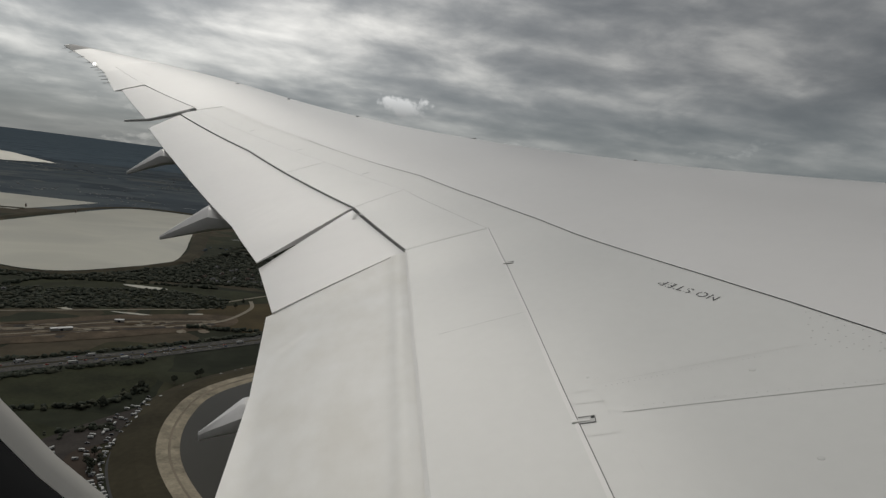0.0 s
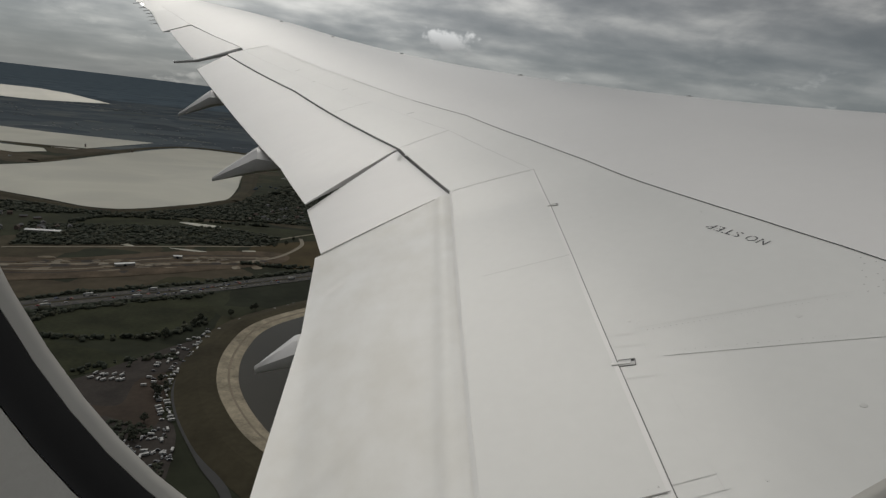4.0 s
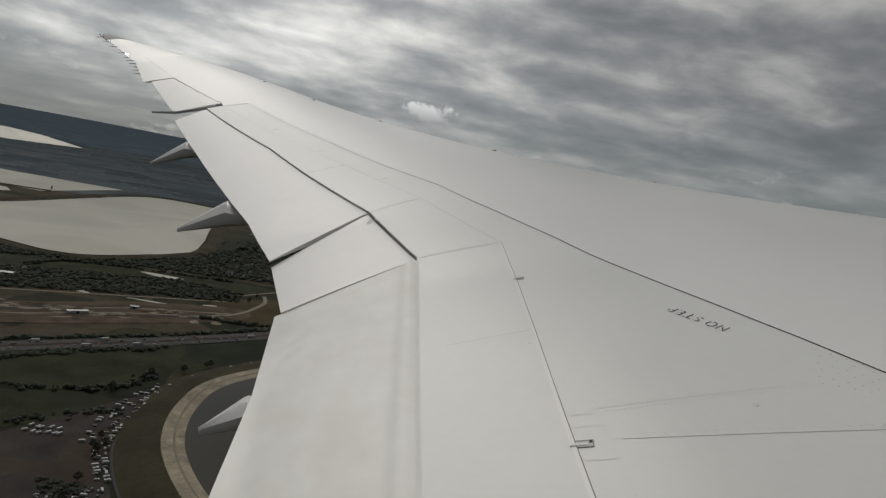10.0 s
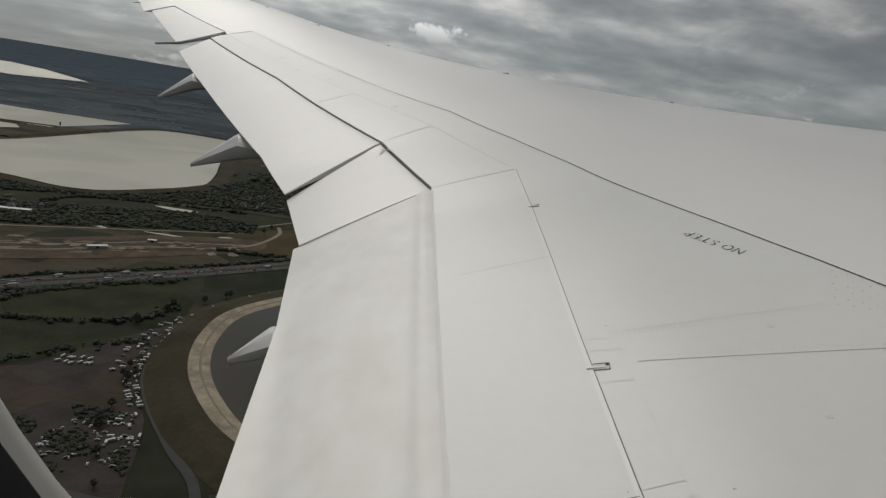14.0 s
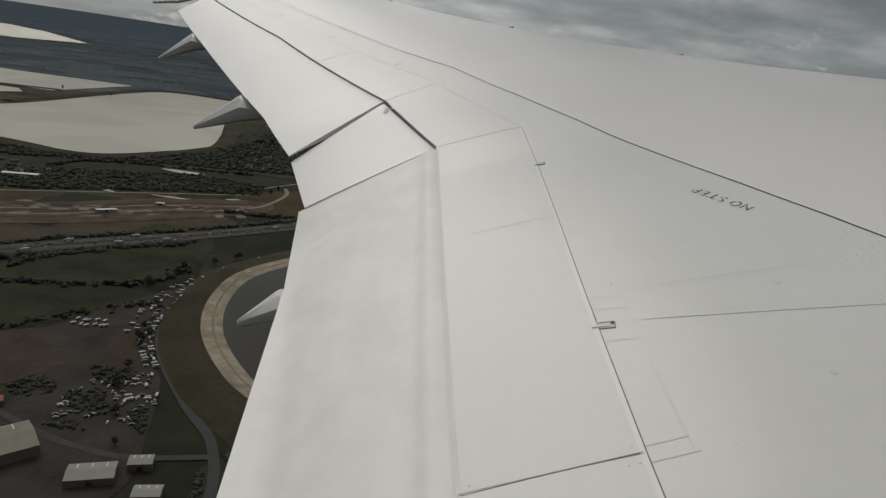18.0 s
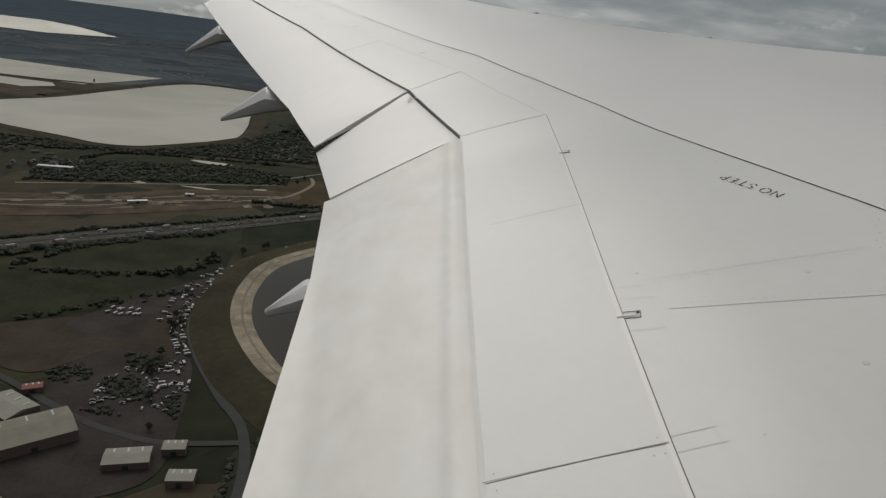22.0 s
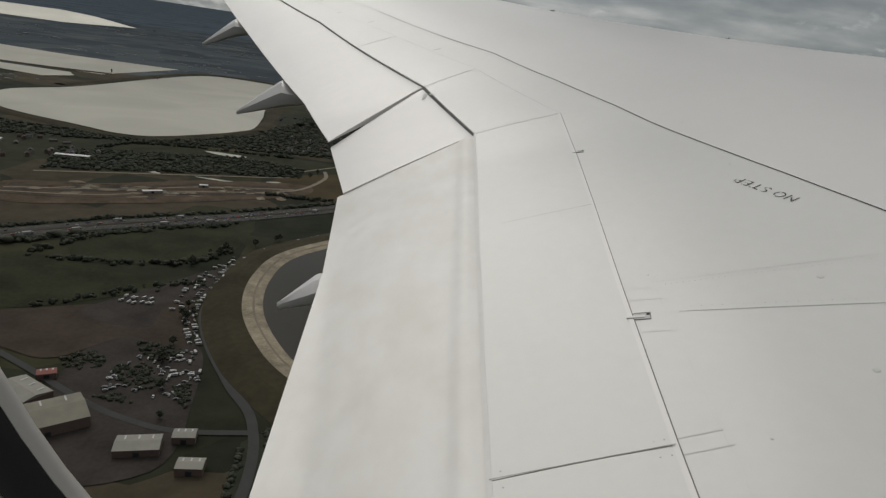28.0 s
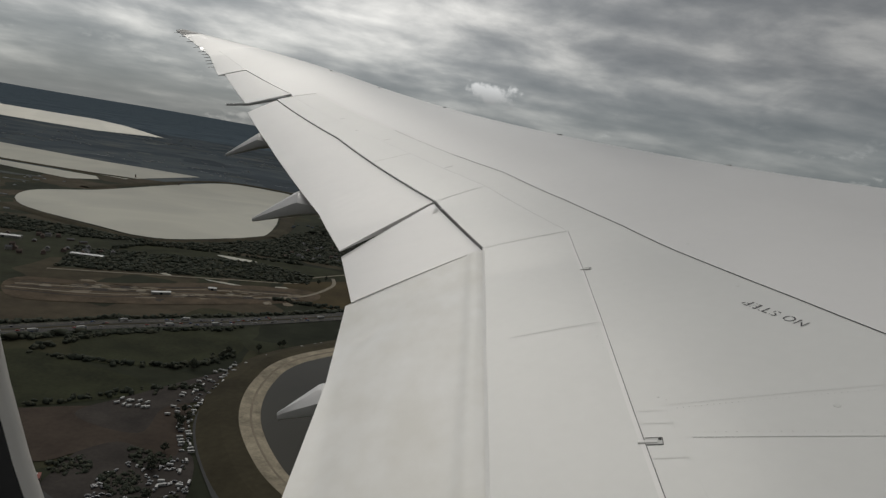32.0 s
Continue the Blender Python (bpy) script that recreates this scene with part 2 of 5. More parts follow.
lamp_face.inputs["Emission Strength"].default_value = 3.0
BARE_GREY = material("bare_metal", (0.45, 0.45, 0.44), 0.42, metal=0.6, spread=0.12, scale=4, fine=40)
DARK_SEAL = material("dark_sealant", (0.035, 0.035, 0.035), 0.7, spread=0.2, scale=5)
JOINT_GREY = material("joint_sealant", (0.30, 0.30, 0.29), 0.65, spread=0.15, scale=6)
FAINT_GREY = material("faint_joint", (0.60, 0.60, 0.585), 0.6, spread=0.1, scale=6)
PALE_JOINT = material("pale_joint", (0.56, 0.56, 0.545), 0.6, spread=0.12, scale=6)
RIVET_PALE = material("rivet_pale", (0.52, 0.52, 0.505), 0.6, spread=0.25, scale=9)
RIVET_GREY = material("rivet_grey", (0.40, 0.40, 0.39), 0.6, spread=0.2, scale=9)
SEAL_GREY = material("seal_grey", (0.17, 0.17, 0.165), 0.65, spread=0.2, scale=6)
PALE_SEAM = material("pale_seam", (0.78, 0.775, 0.755), 0.5, spread=0.06, scale=3)
STENCIL = material("stencil_black", (0.045, 0.045, 0.05), 0.6, spread=0.3, scale=30, fine=120)
CABIN = material("cabin_plastic", (0.52, 0.51, 0.47), 0.55, spread=0.04, scale=6, fine=80, bump=0.1, bump_scale=400)
RUBBER = material("black_rubber", (0.012, 0.012, 0.013), 0.6, spread=0.2, scale=20)
SEAL_PALE = material("pale_window_rim", (0.50, 0.49, 0.46), 0.5, spread=0.05, scale=20)
CARPET = material("cabin_dark", (0.10, 0.10, 0.11), 0.9, spread=0.2, scale=20)


# ---- building helpers ----
def thing(name, label, category, group="", kind="", m=None):
    ob = new(name)
    ob.empty_display_size = 0.2
    if m is not None:
        ob.matrix_world = m
    return tagged(ob, label, category, group, kind)


def part(name, me, mat, parent, label="", kind=""):
    """A mesh as one object under a thing or a part."""
    if isinstance(me, bmesh.types.BMesh):
        bm, me = me, bpy.data.meshes.new(name)
        bm.to_mesh(me)
        bm.free()
    if mat is not None and not me.materials:
        me.materials.append(mat)
    ob = new(name, me)
    ob.parent = parent
    return tagged(ob, label, kind=kind)


def mesh(name, verts, faces, smooth=False):
    me = bpy.data.meshes.new(name)
    me.from_pydata([tuple(map(float, v)) for v in verts], [], faces)
    if smooth:
        me.polygons.foreach_set("use_smooth", [True] * len(me.polygons))
    me.update()
    return me


def hermite(t, xs, ys):
    """A smooth curve through the knots."""
    xs, ys = np.array(xs, float), np.array(ys, float)
    d = np.gradient(ys, xs)
    t = np.clip(t, xs[0], xs[-1])
    i = np.clip(np.searchsorted(xs, t) - 1, 0, len(xs) - 2)
    h = xs[i + 1] - xs[i]
    u = (t - xs[i]) / h
    return ((2 * u**3 - 3 * u**2 + 1) * ys[i] + (u**3 - 2 * u**2 + u) * h * d[i] + (-2 * u**3 + 3 * u**2) * ys[i + 1] + (u**3 - u**2) * h * d[i + 1])


# the wing's form: leading edge, trailing edge, camber, bend
def lead(y):
    return -0.68 * (y - 2.9) - 0.042 * np.maximum(y - 22.0, 0) ** 2


def trail(y):
    return np.interp(y, (0, 2.9, 8.4, 10.8, 20.6, 24.4, 26.2, 28.4, 30.06), (-11.6, -11.7, -12.0, -12.6, -16.6, -18.25, -19.0, -20.4, -21.6))


def height(s):
    """Upper surface over the chord, as a share of the chord: a blunt nose, then linear knots smoothed."""
    s = np.clip(s, 0, 1)
    near = 0.036 * np.sqrt(np.maximum(s, 0) / 0.075)
    far = hermite(s, (0.0, 0.05, 0.1, 0.2, 0.35, 0.5, 0.65, 0.8, 0.9, 1.0), (0.020, 0.029, 0.041, 0.054, 0.062, 0.058, 0.047, 0.030, 0.016, 0.0))
    return np.where(s < 0.075, near, far)


def surf(x, y):
    """Height of the upper skin over the plan, aircraft frame."""
    x, y = np.asarray(x, float), np.clip(np.asarray(y, float), 2.0, 30.06)
    c = lead(y) - trail(y)
    s = np.clip((lead(y) - x) / c, 0, 1)
    u = y - 2.9
    twist = np.tan(np.radians(np.interp(y, (0, 10, 30), (3.0, 1.5, -1.5))))
    return 0.0809 * u + 0.007586 * u * u + height(s) * c - twist * (s - 0.5) * c


def along(line, n):
    """n + 1 points at even steps along a plan line."""
    p = np.array(line, float)
    d = np.r_[0, np.cumsum(np.linalg.norm(np.diff(p, axis=0), axis=1))]
    t = np.linspace(0, d[-1], n + 1)
    return np.c_[np.interp(t, d, p[:, 0]), np.interp(t, d, p[:, 1])]


def sheet(name, front, back, nu, nv, depth=0.03, gap=0.004, lift=0.0, shape=None):
    """A skin panel on the wing between two plan lines, with edges that go down."""
    a, b = along(front, nu), along(back, nu)
    t = np.linspace(0, 1, nv + 1)
    g = a[:, None] * (1 - t)[None, :, None] + b[:, None] * t[None, :, None]
    # draw the rim in by the gap
    if gap:
        for ax in (0, 1):
            gg = np.moveaxis(g, ax, 0)
            e0, e1 = gg[1] - gg[0], gg[-2] - gg[-1]
            gg[0] += gap * e0 / np.maximum(np.linalg.norm(e0, axis=-1, keepdims=True), 1e-6)
            gg[-1] += gap * e1 / np.maximum(np.linalg.norm(e1, axis=-1, keepdims=True), 1e-6)
    z = surf(g[..., 0], g[..., 1]) + lift
    if shape is not None:
        U, V = np.meshgrid(np.linspace(0, 1, nu + 1), t, indexing="ij")
        z = z + shape(U, V, g[..., 0], g[..., 1])
    top = np.dstack([g, z]).reshape(-1, 3)
    idx = np.arange((nu + 1) * (nv + 1)).reshape(nu + 1, nv + 1)
    faces = [(idx[i, j], idx[i + 1, j], idx[i + 1, j + 1], idx[i, j + 1]) for i in range(nu) for j in range(nv)]
    rim = [*idx[:, 0], *idx[-1, 1:], *idx[-2::-1, -1], *idx[0, -2:0:-1]]
    n0 = len(top)
    wall_top = top[rim]
    wall_bot = wall_top - (0, 0, depth)
    k = len(rim)
    verts = np.vstack([top, wall_top, wall_bot])
    walls = [(n0 + i, n0 + k + i, n0 + k + (i + 1) % k, n0 + (i + 1) % k) for i in range(k)]
    me = bpy.data.meshes.new(name)
    me.from_pydata(verts.tolist(), [], [tuple(int(q) for q in f) for f in faces + walls])
    me.polygons.foreach_set("use_smooth", [True] * len(faces) + [False] * k)
    me.update()
    bm = bmesh.new()
    bm.from_mesh(me)
    bmesh.ops.recalc_face_normals(bm, faces=bm.faces)
    if sum(f.normal.z for f in bm.faces) < 0:
        bmesh.ops.reverse_faces(bm, faces=bm.faces)
    bm.to_mesh(me)
    bm.free()
    return me


def tube(name, rings, smooth=True, crease=0.6):
    """A closed body from rings of equal length, with end caps."""
    rings = [np.array(r, float) for r in rings]
    k = len(rings[0])
    bm = bmesh.new()
    vs = [[bm.verts.new(p) for p in r] for r in rings]
    for a, b in zip(vs, vs[1:]):
        for i in range(k):
            f = bm.faces.new((a[i], a[(i + 1) % k], b[(i + 1) % k], b[i]))
            f.smooth = smooth
    for r in (rings[0], rings[-1]):
        bm.faces.new([bm.verts.new(p) for p in r])
    bmesh.ops.recalc_face_normals(bm, faces=bm.faces)
    for e in bm.edges:
        e.smooth = len(e.link_faces) == 2 and e.calc_face_angle(0) < crease
    return bm


def block(sx, sy, sz, bevel=0.0, at=(0, 0, 0)):
    bm = bmesh.new()
    bmesh.ops.create_cube(bm, size=1)
    bmesh.ops.scale(bm, vec=(sx, sy, sz), verts=bm.verts)
    if bevel:
        bmesh.ops.bevel(bm, geom=bm.edges[:], offset=bevel, segments=2, affect="EDGES")
    bmesh.ops.translate(bm, vec=at, verts=bm.verts)
    return bm


# ---- the wing ----
wing = thing("aircraft_wing", "white painted airliner wing with flaps, bent upwards", "aircraft wing", m=PLANE)

SPAR = [(-18.4, 26.6), (-16.78, 24.3), (-14.09, 19.9), (-11.76, 15.49), (-10.68, 13.27), (-9.97, 11.87), (-9.39, 10.22), (-9.03, 9.04), (-8.79, 8.09), (-8.44, 6.83), (-8.26, 6.11), (-8.14, 5.54), (-7.85, 3.0)]
SPOIL = [(-14.76, 19.92), (-12.56, 15.91), (-11.4, 13.69), (-10.27, 11.32), (-9.59, 9.14), (-9.8, 7.01), (-9.94, 5.85), (-10.08, 4.63), (-10.25, 3.0)]
HINGE = [(-15.17, 19.87), (-12.96, 15.6), (-12.09, 13.56), (-11.01, 11.08), (-10.52, 9.13), (-10.7, 7.1), (-10.84, 5.4), (-10.89, 4.69), (-11.02, 3.0)]


def spar_x(y):
    p = np.array(SPAR)[::-1]
    return np.interp(y, p[:, 1], p[:, 0])


# front part: closed body from the nose to the rear spar
rings = []
for y in np.r_[np.linspace(2.6, 26.2, 90), 26.6]:
    le, sx = float(lead(y)), float(spar_x(y)) + (0.005 if y < 19.5 else 0.0)
    t = np.linspace(0, 1, 26) ** 1.9
    xs = le + (sx - le) * t
    top = [(x, y, float(surf(x, y))) for x in xs]
    c = float(lead(y) - trail(y))
    low = [(x, y, float(surf(le, y)) - 0.055 * c * math.sqrt(max(1e-4, min(1, (le - x) / (0.3 * c))))) for x in xs[::-3][:-1]]
    rings.append(top + low)
part("wing_box", tube("wing_box", rings), WING_WHITE, wing, "smooth white upper skin of the wing box")

# inner structure under the joints
inner = []
for y in np.linspace(2.6, 24.4, 60):
    x0, x1 = float(spar_x(y)) - 0.01, float(np.interp(y, [p[1] for p in HINGE[::-1]], [p[0] for p in HINGE[::-1]])) - 0.06
    if y > 19.9:
        x1 = x0 - 0.55
    xs = np.linspace(x0, x1, 6)
    inner.append([(x, y, float(surf(x, y)) - 0.11) for x in xs] + [(x, y, float(surf(x, y)) - 0.22) for x in xs[::-1]])
part("rear_structure", tube("rear_structure", inner), DARK_SEAL, wing, "dark structure under the panel gaps")


def span(line, y0, y1, extra=()):
    """The stretch of a plan line between two stations, outboard first."""
    p = np.array(line)[::-1]
    f = lambda y: (float(np.interp(y, p[:, 1], p[:, 0])), y)
    mid = [q for q in map(tuple, np.array(line)) if y1 < q[1] < y0]
    return [f(y0), *mid, f(y1)]


# fixed panels between spar and spoilers
part("skin_panel", sheet("skin_panel", span(SPAR, 19.9, 9.19), span(SPOIL, 19.9, 9.14), 60, 5, gap=0.0005), PANEL_WHITE, wing)
tip_pan = sheet("skin_panel", [(-18.4, 26.6), (-16.78, 24.3), (-14.09, 19.93)], [(-18.75, 26.6), (-17.0, 23.66), (-14.85, 20.22), (-14.76, 19.93)], 60, 4, gap=0.001)
part("skin_panel", tip_pan, WING_WHITE, wing)
# the triangle with the lettering
part("skin_panel", sheet("skin_panel", span(SPAR, 9.19, 3.0), span(SPOIL, 9.14, 3.0), 96, 14, gap=0.003), PANEL_WHITE, wing, "white panel with the lettering NO STEP")

part("root_panel", sheet("root_panel", [(-7.83, 2.997), (-7.8, 2.45)], [(-12.12, 2.997), (-12.12, 2.45)], 6, 30, depth=0.25, gap=0), PANEL_WHITE, wing, "white panel where the wing meets the fuselage")

# spoilers
CUTS = [(19.87, 19.92), (15.75, 15.91), (13.56, 13.69), (11.08, 11.32), (9.13, 9.14), (4.68, 4.63), (3.0, 3.0)]
for (h0, s0), (h1, s1) in zip(CUTS, CUTS[1:]):
    n = max(6, int(abs(s0 - s1) * 12))
    fr, bk = span(SPOIL, s0, s1), span(HINGE, h0, h1)
    part("spoiler", sheet("spoiler", fr, bk, n, 8, depth=0.05, gap=0.0015 if h1 > 9 else 0.0025, shape=lambda U, V, X, Y: 0.004 * np.sin(V * 3.14)), PANEL_WHITE, wing, "flush white spoiler panel")


# flaps: bodies with a rounded nose and a thin trailing edge
def flap(name, front, back, nu, label, droop=None, mat=None, nose=0.012, ripple=None, low_by=0.010, swell=0.0):
    a, b = along(front, nu), along(back, nu)
    out = []
    for i in range(nu + 1):
        u = i / nu
        L = float(np.linalg.norm(b[i] - a[i]))
        t = np.r_[0, 0.01, 0.03, 0.05, 0.075, 0.1, 0.125, 0.15, 0.18, np.linspace(0.22, 1, 18)]
        top, low = [], []
        for v in t:
            p = a[i] * (1 - v) + b[i] * v
            z = float(surf(*p)) - low_by - nose * math.exp(-v * L / 0.05) - (droop(u, v) if droop else 0)
            z += ripple(u, v) if ripple else 0
            if swell and v * L < 0.22:
                z += swell * math.sin(math.pi * v * L / 0.22) ** 2
            th = 0.012 + 0.16 * (1 - v) ** 1.2 * min(1, 0.3 + v * 9)
            top.append((*p, z))
            low.append((*p, z - th))
        out.append(top + low[::-1][::2])
    return part(name, tube(name, out), mat or FLAP_WHITE, wing, label)


flap("outboard_flap", [(-15.18, 19.85), (-12.975, 15.6), (-12.105, 13.56), (-11.04, 11.12)], [(-15.83, 19.24), (-14.475, 15.92), (-12.745, 11.58), (-12.23, 9.99)], 330, "white outboard flap, slightly rippled near its inner end", droop=lambda u, v: -0.03 * u * v, mat=OUTER_WHITE,
     ripple=lambda u, v: 0.0013 * math.sin(u * 210 + v * 5 + 2.5 * math.sin(u * 37)) * math.exp(-((v - 0.68 + 0.35 * (u - 0.8)) / 0.13) ** 2) * math.exp(-((u - 0.80) / 0.13) ** 2))
flap("flaperon", [(-11.035, 11.05), (-10.542, 9.135)], [(-12.21, 9.955), (-11.93, 8.58)], 20, "white flaperon between the two flaps, slightly drooped", droop=lambda u, v: 0.025 * v * (1 - u) + 0.01 * v, mat=OUTER_WHITE)
flap("inboard_flap", [(-10.533, 9.128), (-10.703, 7.1), (-10.843, 5.4), (-10.893, 4.69), (-11.023, 3.0)], [(-11.99, 8.562), (-11.955, 7.07), (-12.01, 5.72), (-12.105, 3.0)], 220, "white inboard flap with a rounded nose, gently dented", droop=lambda u, v: (0.008 + 0.026 * v) * (1 - u) ** 6, nose=0.006, low_by=0.004, swell=0.013,
     ripple=lambda u, v: (0.0040 * noise.noise(Vector((u * 26 - v * 3.5, v * 3.2, 1.0))) * math.exp(-((v - 0.66) / 0.24) ** 2) * min(1, u * 5)
                          + 0.0030 * math.sin(u * 95 - v * 16 + 1.5 * math.sin(u * 40)) * math.exp(-((v - 0.80) / 0.07) ** 2) * math.exp(-((u - 0.15) / 0.09) ** 2)))
flap("aileron", [(-17.006, 23.632), (-14.856, 20.25)], [(-17.70, 23.62), (-16.08, 20.05)], 20, "white aileron near the wing tip", nose=0.003, mat=OUTER_WHITE)

# raked tip
rings = []
for y in np.r_[np.linspace(23.7, 26.6, 10), np.linspace(26.8, 29.9, 16), 30.04]:
    le, te = float(lead(y)), float(trail(y))
    if y < 26.6:
        le = float(spar_x(y)) - 0.36
    le = max(le, te + 0.12)
    t = np.linspace(0, 1, 14) ** 1.4
    xs = le + (te - le) * t
    th = 0.10 * (30.3 - y) / 6.5
    lift = 0.0 if y > 26.6 else -0.004
    top = [(x, y, float(surf(x, y)) + lift) for x in xs]
    low = [(x, y, float(surf(x, y)) + lift - 0.012 - th * math.sin(math.pi * min(1, 0.1 + 0.9 * (xs[0] - x) / (xs[0] - te + 1e-6)))) for x in xs[::-1]]
    rings.append(top + low)
part("wing_tip", tube("wing_tip", rings), WING_WHITE, wing, "raked white wing tip, pointed")

# bare metal end of the tip
rings = []
for y in np.r_[np.linspace(29.25, 29.9, 6), 30.07]:
    te = float(trail(y))
    le = max(float(lead(y)), te + 0.12) + 0.012
    xs = np.linspace(le, te - 0.006, 9)
    rings.append([(x, y, float(surf(x, y)) + 0.004) for x in xs] + [(x, y, float(surf(x, y)) - 0.016 - 0.012 * math.sin(math.pi * k / 8)) for k, x in enumerate(xs[::-1])])
part("tip_cap", tube("tip_cap", rings), TIP_METAL, wing, "dark worn metal cap at the tip")

# small white position light in the trailing edge of the tip
y = 27.2
bm = bmesh.new()
bmesh.ops.create_uvsphere(bm, u_segments=12, v_segments=8, radius=0.045)
bmesh.ops.scale(bm, vec=(1.2, 1.0, 0.7), verts=bm.verts)
bmesh.ops.translate(bm, vec=(float(trail(y)) + 0.03, y, float(surf(float(trail(y)) + 0.03, y)) + 0.012), verts=bm.verts)
for f in bm.faces:
    f.smooth = True
part("position_light", bm, LIGHT_WHITE, wing, "small glowing white position light")

# flap track fairings: boats that run aft under the flaps, flat on top, keel almost level
def fairing(y, wide, x_te, z_te, x_tail, z_tail, keel, tilt, label="pointed flap track fairing, white above, flank shade put into the grey"):
    out = []
    x_nose = x_te + 2.4
    for x in [*np.linspace(x_nose, x_te + 0.25, 9), *np.linspace(x_te + 0.02, x_tail, 12)]:
        t = (x_nose - x) / (x_nose - x_te)
        k = max(0.0, (x_te - x) / (x_te - x_tail))
        zt = float(surf(x, y)) - 0.09 - 0.16 * min(1, (x - x_te) / 0.7) if x > x_te + 0.1 else z_te + (z_tail - z_te) * k
        zb = keel + (z_tail - 0.06 - keel) * k if x < x_te + 0.9 else keel + (zt - keel) * max(0, (x - x_te - 0.9) / 1.5) ** 1.5
        d = max(0.05, zt - zb)
        w = wide * (min(1, 0.15 + 1.2 * t) if k == 0 else max(0.10, 1 - k))
        # sloping deck, tight shoulder, flank, keel
        half = [(1.0, -0.30), (0.66, -0.15), (0.32, 0.0), (0.15, 0.0)]
        flank = [(0.99, -0.44), (0.96, -0.66), (0.86, -0.86), (0.55, -0.98), (0.2, -1.0)]
        shape = [(-c, h) for c, h in half] + [(c, h) for c, h in half[::-1]] + [(c, h) for c, h in flank] + [(-c, h) for c, h in flank[::-1]]
        out.append([(x, y + 0.5 * w * c, zt + d * h + tilt * 0.5 * w * c * (1 + h)) for c, h in shape])
    ob = part("flap_track_fairing", tube("flap_track_fairing", out, crease=0.45), FAIRING_GREY, wing, label)
    # upward faces get wing white; the flanks' shade is put into the grey
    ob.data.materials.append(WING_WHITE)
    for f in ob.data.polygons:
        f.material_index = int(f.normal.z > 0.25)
    return ob


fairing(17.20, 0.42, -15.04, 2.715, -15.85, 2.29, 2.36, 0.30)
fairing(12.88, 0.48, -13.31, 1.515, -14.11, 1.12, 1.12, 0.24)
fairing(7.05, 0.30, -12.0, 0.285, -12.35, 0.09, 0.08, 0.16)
# slim fairing at the joint of flap and aileron
out = []
for t in np.linspace(0, 1, 9):
    x = -14.95 + (-16.62 + 14.95) * t
    w = 0.10 * (1 - 0.75 * t)
    zt = float(surf(max(x, -16.0), 20.03)) + 0.015 + (0.0 if x > -16.0 else 0.02 * (-16.0 - x))
    out.append([(x, 20.03 + w * math.cos(q) * 0.5, zt + 0.055 * (1 - 0.5 * t) * (math.sin(q) - 1)) for q in np.linspace(0, 2 * math.pi, 12, endpoint=False)])
part("joint_fairing", tube("joint_fairing", out), FAIRING_GREY, wing, "slim dark-edged fairing between flap and aileron")


def on_skin(x, y, lift=0.0):
    e = 0.02
    p = Vector((x, y, float(surf(x, y)) + lift))
    n = Vector((-(float(surf(x + e, y)) - float(surf(x - e, y))) / (2 * e), -(float(surf(x, y + e)) - float(surf(x, y - e))) / (2 * e), 1)).normalized()
    return p, n


def strip(name, a, b, width, mat, lift=0.0016, label="", n=12):
    """A thin line of sealant along the skin."""
    bm = bmesh.new()
    a, b = Vector(a), Vector(b)
    side = Vector((-(b - a).y, (b - a).x)).normalized() * width / 2
    prev = None
    for k in range(n + 1):
        q = a.lerp(b, k / n)
        row = [bm.verts.new((*(q + s * side), float(surf(*(q + s * side))) + lift)) for s in (-1, 1)]
        if prev:
            bm.faces.new((prev[0], row[0], row[1], prev[1]))
        prev = row
    for f in bm.faces:
        if f.normal.z < 0:
            f.normal_flip()
    return part(name, bm, mat, wing, label)


def rivets(rows, r=0.006, name="rivet_row", mat=None):
    """Small flat heads along lines; too small to pick apart."""
    bm = bmesh.new()
    for a, b, n in rows:
        for k in range(n):
            t = (k + 0.5) / n
            p, nn = on_skin(a[0] + (b[0] - a[0]) * t, a[1] + (b[1] - a[1]) * t, 0.0014)
            u = nn.orthogonal().normalized()
            v = nn.cross(u)
            bm.faces.new([bm.verts.new(p + r * (math.cos(q) * u + math.sin(q) * v)) for q in (0, 1.05, 2.09, 3.14, 4.19, 5.24)])
    for f in bm.faces:
        f.normal_update()
        if f.normal.z < 0:
            f.normal_flip()
    return part(name, bm, mat or FAINT_GREY, wing, kind="stuff")


# joints of the inboard panels
for a, b in zip(SPAR[2:], SPAR[3:]):
    strip("panel_joint", a, b, 0.012, DARK_SEAL if a[1] < 13.3 else JOINT_GREY if a[1] < 17 else FAINT_GREY, n=10, lift=0.0022)
for a, b in zip([*SPOIL[4:5], (-9.69, 8.0), *SPOIL[5:]], [(-9.69, 8.0), *SPOIL[5:]]):
    strip("edge_seal", (a[0] - 0.011, a[1]), (b[0] - 0.011, b[1]), 0.025, WING_WHITE, n=10, lift=0.0016)
    strip("panel_joint", (a[0] + 0.004, a[1]), (b[0] + 0.004, b[1]), 0.0055, SEAL_GREY, n=10, lift=0.0024)
for a, b in zip(HINGE[4:], HINGE[5:]):
    strip("flap_seal", a, b, 0.024, PALE_SEAM, n=10, lift=0.0022)
strip("panel_seal", (float(spar_x(9.19)) - 0.01, 9.19), (-9.585, 9.14), 0.024, PANEL_WHITE, n=10, lift=0.0012)
